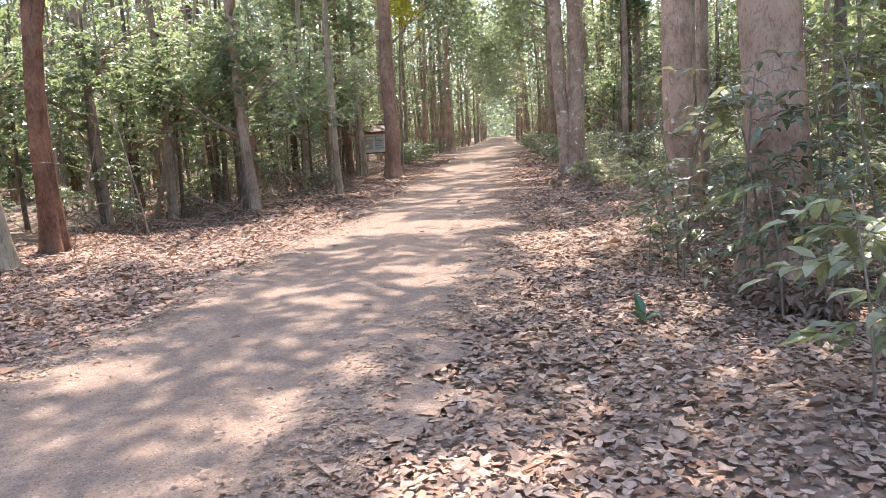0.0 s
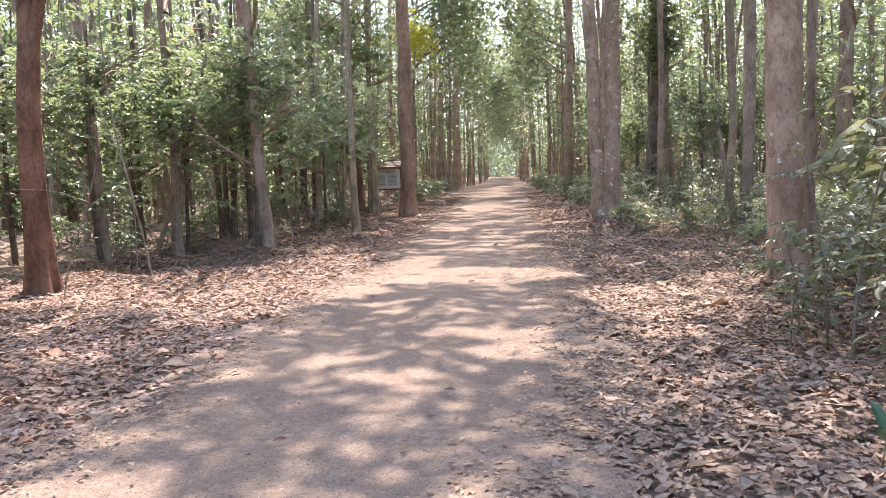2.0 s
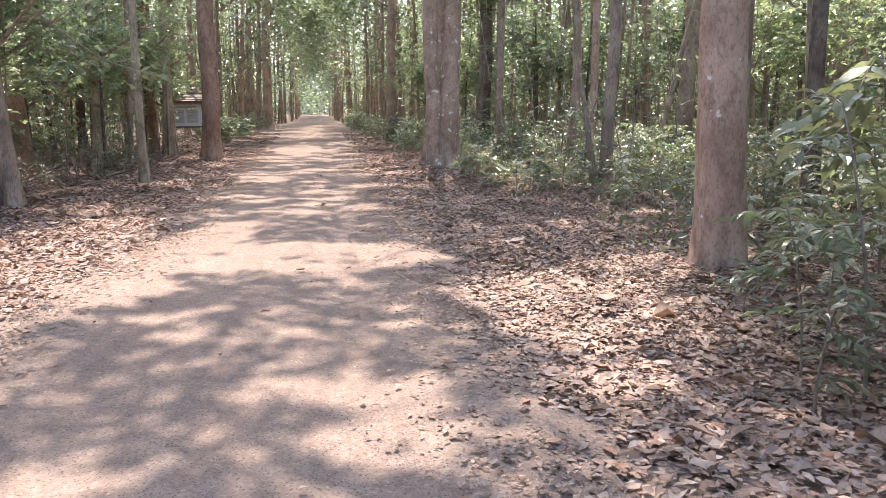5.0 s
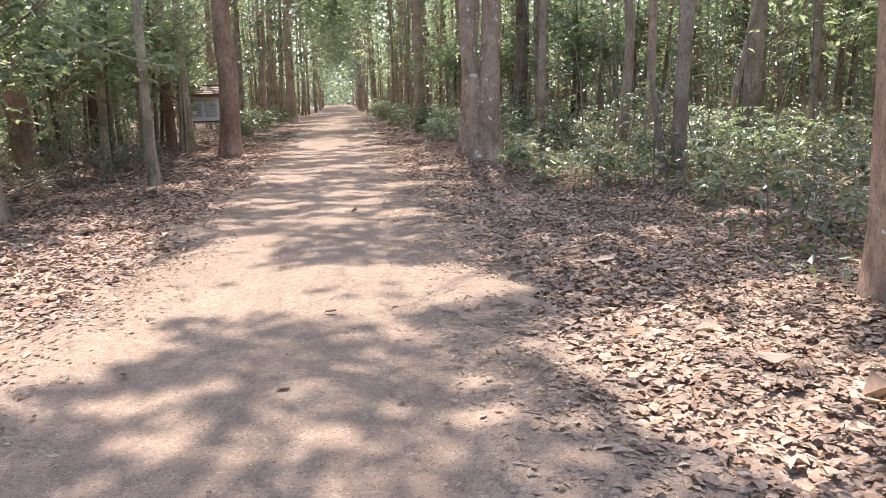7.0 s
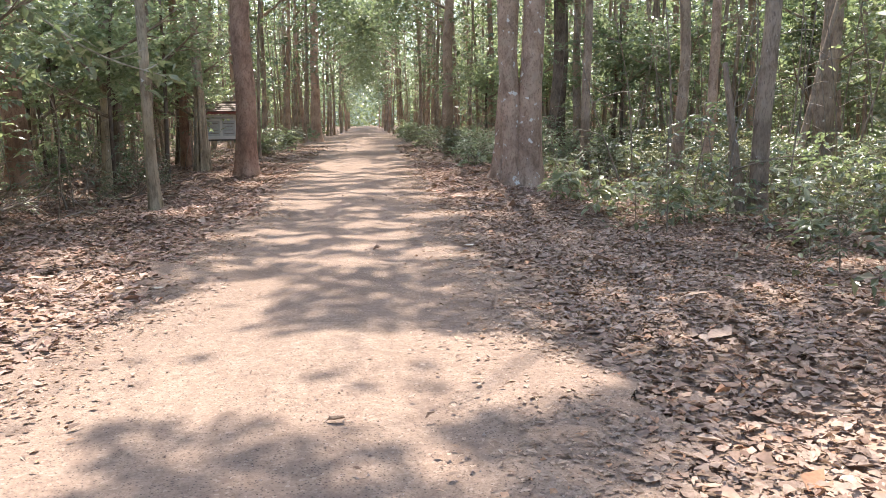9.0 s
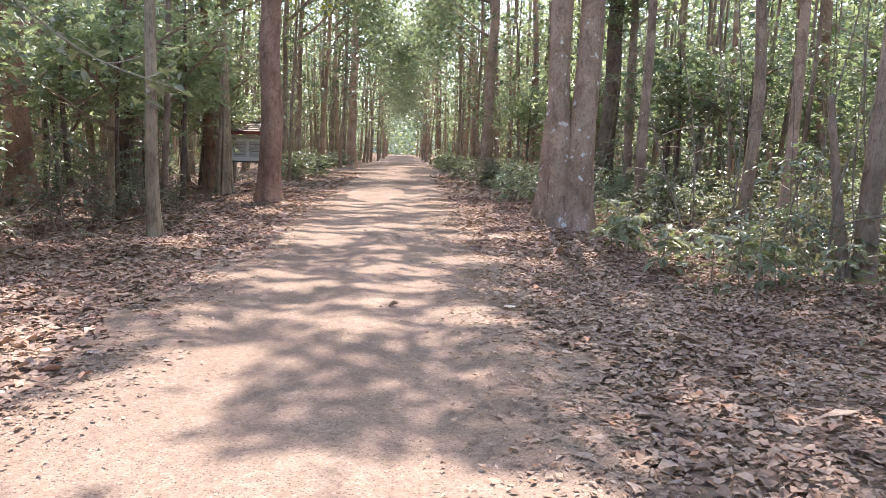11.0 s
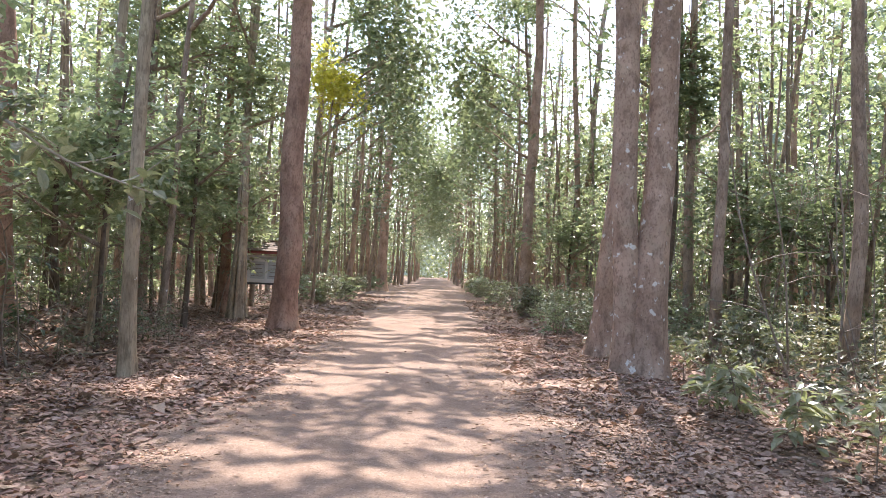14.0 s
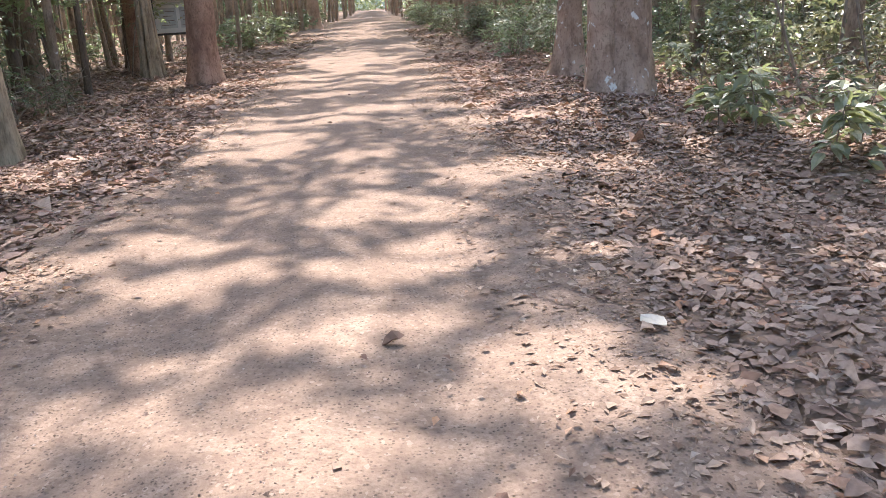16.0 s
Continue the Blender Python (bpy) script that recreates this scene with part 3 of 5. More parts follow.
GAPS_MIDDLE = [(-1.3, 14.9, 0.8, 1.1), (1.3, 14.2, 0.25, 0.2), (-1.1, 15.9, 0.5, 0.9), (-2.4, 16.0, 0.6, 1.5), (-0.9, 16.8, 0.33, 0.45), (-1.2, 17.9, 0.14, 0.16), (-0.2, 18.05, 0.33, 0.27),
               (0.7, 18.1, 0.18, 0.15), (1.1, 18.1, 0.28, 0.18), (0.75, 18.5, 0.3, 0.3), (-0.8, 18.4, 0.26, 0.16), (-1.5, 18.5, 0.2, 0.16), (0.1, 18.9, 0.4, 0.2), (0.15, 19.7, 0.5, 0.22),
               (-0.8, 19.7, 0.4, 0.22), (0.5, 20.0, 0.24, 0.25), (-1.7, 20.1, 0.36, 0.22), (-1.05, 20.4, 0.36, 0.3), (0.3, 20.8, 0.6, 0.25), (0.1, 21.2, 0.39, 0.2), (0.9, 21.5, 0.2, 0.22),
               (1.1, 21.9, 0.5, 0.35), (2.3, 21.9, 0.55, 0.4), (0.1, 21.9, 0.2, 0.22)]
# the off-track gaps here are added to brighten verge plants and the board
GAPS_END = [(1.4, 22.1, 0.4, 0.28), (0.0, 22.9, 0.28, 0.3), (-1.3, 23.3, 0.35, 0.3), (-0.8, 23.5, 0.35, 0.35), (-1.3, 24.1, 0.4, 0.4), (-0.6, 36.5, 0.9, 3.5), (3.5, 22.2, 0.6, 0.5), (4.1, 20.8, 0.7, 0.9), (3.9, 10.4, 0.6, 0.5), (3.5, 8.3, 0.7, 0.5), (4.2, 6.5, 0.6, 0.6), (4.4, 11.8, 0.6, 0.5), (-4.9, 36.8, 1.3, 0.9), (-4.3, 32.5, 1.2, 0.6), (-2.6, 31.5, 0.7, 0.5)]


def canopy():
    """A leaf roof added out of view to cast the dapples: clumps of leaves on long limbs of the nearest trees, with gaps
    for the sun.
    """
    r = np.random.default_rng(77)
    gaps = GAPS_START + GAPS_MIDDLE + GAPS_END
    gaps += [(r.uniform(-2.4, 2.2), r.uniform(24, 44), r.uniform(0.3, 0.85), r.uniform(0.15, 0.4)) for _ in range(80)]
    gaps += [(r.uniform(2.2, 6.5), r.uniform(3, 16), r.uniform(0.2, 0.6), r.uniform(0.2, 0.5)) for _ in range(18)]
    gaps += [(-r.uniform(2.4, 7.0), r.uniform(3, 42), r.uniform(0.2, 0.6), r.uniform(0.2, 0.5)) for _ in range(46)]
    per = 52
    gx, gy = (g.ravel() for g in np.meshgrid(np.arange(-7, 6.8, 0.52), np.arange(0.5, 44, 0.52)))
    # roof left out here so that understorey and right verge stay bright
    over = (gx > -5.4) & ~((gx > 4.2) & (gy > 16.5))
    gx, gy = gx[over], gy[over]
    n = len(gx)
    gx, gy = gx + r.uniform(-0.26, 0.26, n), gy + r.uniform(-0.26, 0.26, n)
    hz = 14.6 + 0.9 * np.sin(gx * 0.9 + gy * 0.5) + r.uniform(-0.8, 0.8, n)
    reach = hz / math.tan(_e)
    cx, cy = gx + reach * math.sin(_a), gy + reach * math.cos(_a)
    trees = [t for t in TALL if t[3] > 11]
    near = np.argmin([(cx - t[1]) ** 2 + (cy - t[2]) ** 2 for t in trees], 0)
    for k, (tree, x, y, h, lean) in enumerate(trees):
        own = np.nonzero(near == k)[0]
        if not len(own):
            continue
        base = np.array([x, y, float(height(x, y))])
        c = np.repeat(np.stack([cx[own], cy[own], hz[own]], -1), per, 0)
        pos = c + r.normal(0, 1, c.shape) * np.array([0.34, 0.34, 0.28])
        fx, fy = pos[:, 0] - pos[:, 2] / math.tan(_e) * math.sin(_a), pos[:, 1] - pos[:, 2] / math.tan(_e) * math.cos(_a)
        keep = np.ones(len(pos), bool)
        # drop leaves whose shadow would land on a wanted sunlit spot
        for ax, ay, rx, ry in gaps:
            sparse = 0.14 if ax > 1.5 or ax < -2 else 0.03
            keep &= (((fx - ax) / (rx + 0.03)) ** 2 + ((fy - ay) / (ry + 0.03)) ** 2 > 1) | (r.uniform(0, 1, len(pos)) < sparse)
        pos = pos[keep] - base
        m = len(pos)
        v, f = leaf_arrays(BLADE, pos, r.uniform(0, 6.28, m), r.normal(-0.3, 0.4, m), r.normal(0, 0.4, m), 0.2 * r.uniform(0.6, 1.3, m), 1.5 * r.uniform(0.8, 1.25, m))
        piece("crown", mesh_of("crown", v, f, (LEAF_MID, LEAF_DARK, LEAF_LIGHT)[k % 3]), tree)
        for i in own[::14]:
            start = np.array([lean[0] * h * 0.75, lean[1] * h * 0.75, h * 0.75])
            end = np.array([cx[i], cy[i], hz[i]]) - base
            q = np.linspace(0, 1, 8)[:, None]
            pts = start * (1 - q) + end * q + np.array([[0, 0, 1.2]]) * np.sin(q * np.pi)
            piece("limb", tube_mesh("limb", [tube(pts, 0.05 * (1 - 0.75 * q[:, 0]), 6)], BARK_GREY), tree)


canopy()


def low_crowns():
    """Leafy lower boughs of the trees that stand back from the track."""
    r = np.random.default_rng(78)
    kinds = [sprays("crown", 90 + i, np.repeat(clumps(90 + i, 80, 2.1, 2.9, 0.1), 4, 0), 0.6, 0.17, m, 9, 0.24) for i, m in enumerate((LEAF_LIGHT, LEAF_MID, LEAF_LIGHT))]
    k = 0
    for tree, x, y, h, lean in TALL:
        if (x < -4.5 and 29 < y < 46 and h > 11) or (x > 5 and 31 < y < 56):
            z = min(h * 0.62, r.uniform(5.6, 8.0))
            piece("crown", kinds[k % 3], tree, at=pose(lean[0] * z, lean[1] * z, z, 0, 0, r.uniform(0, 360)) @ Matrix.Scale(r.uniform(0.75, 1.1), 4))
            for j in range(3):
                piece("limb", BOUGHS[j], tree, at=pose(lean[0] * z, lean[1] * z, z - 1.6 + j, 0, 0, 120 * j + r.uniform(0, 60)) @ Matrix.Scale(0.6, 4))
            k += 1


low_crowns()


def forest_trees():
    """The avenue and the woods on both sides, in a few repeated kinds."""
    r = np.random.default_rng(5)
    kinds = []
    barks = (BARK_GREY, BARK_GREY, BARK_PALE, BARK_GREY, BARK_PALE, BARK_TAN)
    leaves = (LEAF_MID, LEAF_DARK, LEAF_LIGHT, LEAF_MID, LEAF_LIGHT, LEAF_DARK)
    words = ("slender grey woodland tree with a narrow crown", "grey-barked woodland tree with a high crown", "pale woodland tree with light green leaves",
             "grey-brown woodland tree hung with leaves", "pale woodland tree with sunlit leaves", "brown woodland tree with dark leaves")
    for i in range(6):
        h = (17, 20, 15, 14, 18, 19)[i]
        tree = new("tree")
        tagged(tree, words[i], "tree", "woodland trees")
        piece("trunk", trunk_mesh("trunk", 200 + i, (0.18, 0.24, 0.13, 0.2, 0.15, 0.27)[i], h, (0.015 * (i % 3 - 1), 0), 0.1, 0.35, 0.05, 5, barks[i], segs=10), tree)
        rr = np.random.default_rng(300 + i)
        n = 84 if i in (1, 5) else 60
        zz = rr.uniform(0.2, 1.0, n) * h
        rad = (2.9 if i in (1, 5) else 1.8) * np.sqrt(rr.uniform(0, 1, n)) * (0.45 + zz / h)
        an = rr.uniform(0, 6.28, n)
        c = np.stack([rad * np.cos(an), rad * np.sin(an), zz], -1)
        piece("crown", sprays("crown", 310 + i, np.repeat(c, 2, 0), 0.95, 0.25, leaves[i], 8, 0.42), tree)
        kinds.append(tree)
    spots = []
    for y in np.arange(57, 172, 6.4):
        for s in (-1, 1):
            spots.append((s * (3.3 - (0.7 if y > 85 else 0) + r.uniform(0, 1.6 if y < 85 else 0.8)) + (0.5 if s > 0 and y < 85 else 0), y + r.uniform(-2.6, 2.6), r.choice([1, 5, 0, 4])))
    for x in (-12, -9.6, -7.4, -5.2, 5.2, 7.4, 9.6, 12):
        spots.append((x + r.uniform(-1, 1), 186 + r.uniform(-9, 9), r.choice([1, 5, 3])))
    for x, y, i in ((-6.6, 41, 3), (-8.2, 44, 0), (-5.8, 48, 5), (-7.6, 51, 3), (-11, 42, 1), (-6.2, 55, 5), (-12.5, 32, 5), (-13, 38, 3),
                    (6.2, 57, 3), (8.4, 45, 5), (10, 39.5, 3), (12, 33.5, 5), (9.2, 51, 1), (13.2, 28.5, 3), (7.0, 62, 5)):
        spots.append((x, y, i))
    tries = 0
    while len(spots) < 225 and tries < 5000:
        tries += 1
        s = r.choice([-1, 1])
        y = r.uniform(2, 150)
        x = s * r.uniform(8.5 if y < 40 else 5.5, 34 if y < 80 else 22)
        if (-17 < x < -6 and y < 36 and r.uniform() < 0.88) or (6 < x < 15 and y < 40 and r.uniform() < 0.65):
            continue
        if all((x - a) ** 2 + (y - b) ** 2 > 2.6 for a, b, _ in spots):
            spots.append((x, y, r.choice([0, 2, 4, 3, 0, 4, 1, 5])))
    for k, (x, y, i) in enumerate(spots):
        m = pose(x, y, float(height(x, y)) - 0.05, r.normal(0, 1.5), r.normal(0, 1.5), r.uniform(0, 360))
        src = kinds[int(i)]
        if not src.get("used"):
            src["used"] = 1
            src.matrix_basis = m
        else:
            copy_thing(src, m)
    for src in kinds:
        del src["used"]


forest_trees()


def overhang():
    """Avenue trees whose crowns reach over the track."""
    r = np.random.default_rng(15)
    src = None
    for k, y in enumerate(np.arange(47, 178, 3.6)):
        s = 1 if k % 2 else -1
        m = pose(s * ((4.6 if y < 85 else 3.4) + r.uniform(0, 1.2)), y + r.uniform(-2, 2), 0, 0, 0, (180 if s > 0 else 0) + r.uniform(-25, 25))
        if src is None:
            src = new("tree")
            tagged(src, "tall tree leaning its crown over the track", "tree", "avenue trees")
            piece("trunk", trunk_mesh("trunk", 600, 0.26, 15, (0.05, 0), 0.1, 0.35, 0.05, 5, BARK_GREY, segs=12), src)
            c = clumps(601, 70, 2.9, 3.6, 0.2) + np.array([3.2, 0, 11.0])
            for j in range(4):
                piece("limb", BOUGHS[j % 3], src, at=pose(0.4, 0, 7 + 1.6 * j, 0, 0, -35 + 22 * j))
            piece("crown", foliage("crown", 602, c, 0.55, 26, 0.30, LEAF_MID, flat=0.8, width=1.5), src)
            src.matrix_basis = m
        else:
            copy_thing(src, m)


overhang()


def pole_trees():
    """Thin, close-set young trunks past counting that fill the depth of the woods."""
    r = np.random.default_rng(16)
    stems, tops = [], []
    for k in range(420):
        s = -1 if k % 2 else 1
        y = r.uniform(30, 110) if k < 320 else r.uniform(8, 40)
        x = s * (r.uniform(4.8, 16) if y > 38 else r.uniform(9, 22))
        h, d = r.uniform(10, 15), r.uniform(0.09, 0.19)
        q = np.linspace(0, 1, 9)
        a, c, p = r.normal(0, 0.03), r.normal(0, 0.02), r.uniform(0, 6.28)
        line = np.stack([x + a * h * q + 0.14 * np.sin(5 * q + p), y + c * h * q + 0.14 * np.cos(4 * q + p), h * q - 0.1], -1)
        stems.append(tube(line, d / 2 * (1 - 0.6 * q) * (1 + 0.4 * np.exp(-q * 30)), 6))
        n = 12
        f = r.uniform(0.1, 1.0, n) ** 0.8
        an, ra = r.uniform(0, 6.28, n), r.uniform(0.2, 1.5, n)
        tops.append(np.stack([np.interp(f, q, line[:, 0]) + ra * np.cos(an), np.interp(f, q, line[:, 1]) + ra * np.sin(an), f * h], -1))
    tagged(piece("young_trunks", tube_mesh("young_trunks", stems, BARK_GREY)), "crowd of thin young trunks deep in the woods", "woods", kind="stuff")
    tops = np.concatenate(tops)
    for k, m in enumerate((LEAF_MID, LEAF_DRY_PLANT, LEAF_LIGHT)):
        tagged(piece("young_leaves", foliage("young_leaves", 660 + k, tops[k::3], 0.4, 11, 0.21, m, flat=0.7, width=1.4)), "sparse leaves of young woodland trees", "woods", kind="stuff")


pole_trees()


def thin_stems():
    """Bare whips and thin stems of the shrub layer, with a few crooked side twigs."""
    r = np.random.default_rng(18)
    tubes = []
    for k in range(200):
        x, y = (-r.uniform(5.0, 13), r.uniform(12, 44)) if k % 2 else (r.uniform(4.6, 13), r.uniform(20, 46))
        h, d = r.uniform(1.6, 5.5), r.uniform(0.012, 0.045)
        q = np.linspace(0, 1, 7)
        a, c, p = r.normal(0, 0.13), r.normal(0, 0.13), r.uniform(0, 6.28)
        line = np.stack([x + a * h * q + 0.1 * np.sin(5 * q + p), y + c * h * q + 0.1 * np.cos(4 * q + p), float(height(x, y)) - 0.05 + h * q], -1)
        tubes.append(tube(line, d / 2 * (1 - 0.7 * q) + 0.003, 5))
        for j in range(2):
            b = line[r.integers(2, 6)]
            az, L = r.uniform(0, 6.28), r.uniform(0.3, 1.1)
            g = np.linspace(0, 1, 4)
            tubes.append(tube(b + np.stack([np.cos(az) * L * g, np.sin(az) * L * g, L * (0.5 * g - 0.3 * g ** 2)], -1), d * 0.25 * (1 - 0.7 * g) + 0.002, 4))
    tagged(piece("thin_stems", tube_mesh("thin_stems", tubes, TWIG)), "thin bare brown stems among the shrubs", "stems", kind="stuff")


thin_stems()


def far_woods():
    """The closed forest beyond the trees that can be told apart."""
    r = np.random.default_rng(17)
    n = 105000
    band = r.uniform(0, 1, n)
    side = np.where(r.uniform(0, 1, n) < 0.5, -1, 1)
    y = np.where(band < 0.95, r.uniform(-30, 230, n), r.uniform(188, 235, n))
    x = np.where(band < 0.95, side * (r.uniform(20, 44, n) - 0.06 * np.clip(y - 60, 0, 200)), r.normal(0, 11, n))
    z = r.uniform(0, 1, n) * (19 + 4 * np.sin(y * 0.31 + x * 0.2) + 2.5 * np.sin(y * 0.83))
    v, f = leaf_arrays(BLADE, np.stack([x, y, z], -1), r.uniform(0, 6.28, n), r.normal(-0.3, 0.5, n), r.normal(0, 0.5, n), r.uniform(0.6, 1.15, n), 1.9)
    tagged(piece("far_woods", mesh_of("far_woods", v, f, LEAF_MID)), "dense green forest closing the distance", "woods", kind="stuff")


far_woods()


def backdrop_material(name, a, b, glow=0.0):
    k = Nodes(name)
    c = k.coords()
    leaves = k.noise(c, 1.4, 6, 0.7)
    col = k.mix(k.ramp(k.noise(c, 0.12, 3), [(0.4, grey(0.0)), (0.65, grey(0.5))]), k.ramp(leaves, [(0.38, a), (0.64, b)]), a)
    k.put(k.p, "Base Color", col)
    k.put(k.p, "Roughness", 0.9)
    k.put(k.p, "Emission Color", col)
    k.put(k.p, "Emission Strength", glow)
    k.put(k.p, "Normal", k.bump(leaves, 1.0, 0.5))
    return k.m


def backdrop(label, start, end, top, material):
    """A lumpy edge of woods that closes the distance from start to end."""
    r = np.random.default_rng(int(abs(start[0]) + end[1]))
    q, z = np.linspace(0, 1, 120), np.linspace(-0.5, 1, 14)
    a, b = np.array(start, float), np.array(end, float)
    d = (b - a) / np.linalg.norm(b - a)
    side = np.array([-d[1], d[0]])
    crest = top * (1 + 0.16 * np.sin(q * 61) + 0.12 * np.sin(q * 137 + 1) + r.normal(0, 0.05, 120))
    v = np.zeros((14, 120, 3))
    push = 2.5 * np.sin(q * 90)[None] * (0.5 + z[:, None]) + r.normal(0, 0.5, (14, 120)) + 5 * np.clip(z, 0, 1)[:, None] ** 2
    v[:, :, :2] = a + (b - a) * q[None, :, None] + side * push[:, :, None]
    v[:, :, 2] = z[:, None] * crest[None]
    i, j = np.meshgrid(np.arange(13), np.arange(119), indexing="ij")
    f = (i * 120 + j).ravel()
    return tagged(piece("backdrop", mesh_of("backdrop", v.reshape(-1, 3), np.stack([f, f + 1, f + 121, f + 120], -1), material, True)), label, "woods", kind="structure")


# faint glow added to these woods stands in for haze in the air
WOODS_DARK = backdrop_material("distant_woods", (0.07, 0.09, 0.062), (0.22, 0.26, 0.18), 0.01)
# pale colour and glow put the distance haze into this backdrop
WOODS_PAINTED_HAZE = backdrop_material("painted_haze_woods", (0.32, 0.38, 0.34), (0.50, 0.56, 0.50), 0.10)
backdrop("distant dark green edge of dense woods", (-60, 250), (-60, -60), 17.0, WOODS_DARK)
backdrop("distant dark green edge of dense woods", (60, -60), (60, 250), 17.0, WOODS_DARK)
backdrop("distant woods backdrop with haze painted in pale green", (60, 250), (-60, 250), 13.0, WOODS_PAINTED_HAZE)
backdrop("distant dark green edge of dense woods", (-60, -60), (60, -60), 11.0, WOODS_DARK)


# ---- understorey ----
def small_trees():
    """Leafy young trees that close the view under the canopy."""
    r = np.random.default_rng(8)
    kinds = []
    for i in range(5):
        t = new("understorey_tree")
        # the paler leaf colours stand in for sunlight on the crowns
        mat = (LEAF_LIGHT, LEAF_MID, LEAF_LIGHT, LEAF_LIGHT, LEAF_MID)[i]
        tagged(t, ("leafy young tree with light green drooping leaves", "young tree with dense dark leaves", "young tree with mid green leaves",
                   "young tree with leaves coloured bright as if sunlit", "shady young tree with hanging leaves")[i], "tree", "understorey trees")
        piece("trunk", trunk_mesh("trunk", 400 + i, 0.09 + 0.02 * i, 4.6, (0.03 * (i - 2), 0), 0.12, 0.25, 0.05, 4, BARK_DARK, segs=8), t)
        for k in range(4):
            piece("limb", BOUGHS[k % 3], t, at=pose(0, 0, 1.7 + 0.6 * k, 0, 0, 90 * k + 30 * i) @ Matrix.Scale(0.5, 4))
        c = clumps(420 + i, 84, 2.0, 2.2, 0.05, 3.35)
        piece("crown", sprays("crown", 430 + i, np.repeat(c, 4, 0), 0.5, 0.13, mat, 11, 0.19), t)
        kinds.append(t)
    # third value picks the leaf tone by how bright the spot should look
    spots = [(-4.6, 18.9, 4), (-6.6, 23, 3), (-7.4, 17.8, 1), (-6.4, 19.6, 0), (-8.4, 21.4, 3), (-5.6, 21.5, 4), (-8.6, 14.6, 4), (-9.4, 18.2, 1), (-7.6, 26.0, 0),
             (-5.0, 26.6, 0), (-4.9, 30.5, 2), (-6.3, 31.0, 3), (-5.4, 36.6, 3), (-7.2, 35.0, 0), (-9.5, 24, 3), (-8.2, 11.4, 1), (-7.2, 9.0, 3), (-10.5, 30, 2), (-9, 38, 0),
             (7.6, 33.0, 1), (8.3, 36.0, 4), (9.2, 32.0, 1), (6.2, 38.5, 0), (10.6, 28.0, 4), (7.4, 41.0, 1), (5.4, 10.2, 2), (6.6, 9.0, 0), (8.2, 12.5, 3), (10.8, 22.5, 2), (11.2, 18.0, 3),
             (-7.0, 29.5, 3), (-8.6, 32.5, 0), (-6.4, 38.0, 3), (-9.8, 34.5, 2), (-7.6, 40.5, 0), (6.4, 6.4, 0), (5.4, 44.5, 2), (6.6, 47, 3), (11.8, 34, 1), (12.4, 26.4, 3), (9.6, 15.0, 1)]
    for x, y, i in spots:
        m = pose(x, y, float(height(x, y)) - 0.05, 0, 0, r.uniform(0, 360))
        src = kinds[i]
        if not src.get("used"):
            src["used"] = 1
            src.matrix_basis = m
        else:
            copy_thing(src, m)
    for src in kinds:
        del src["used"]


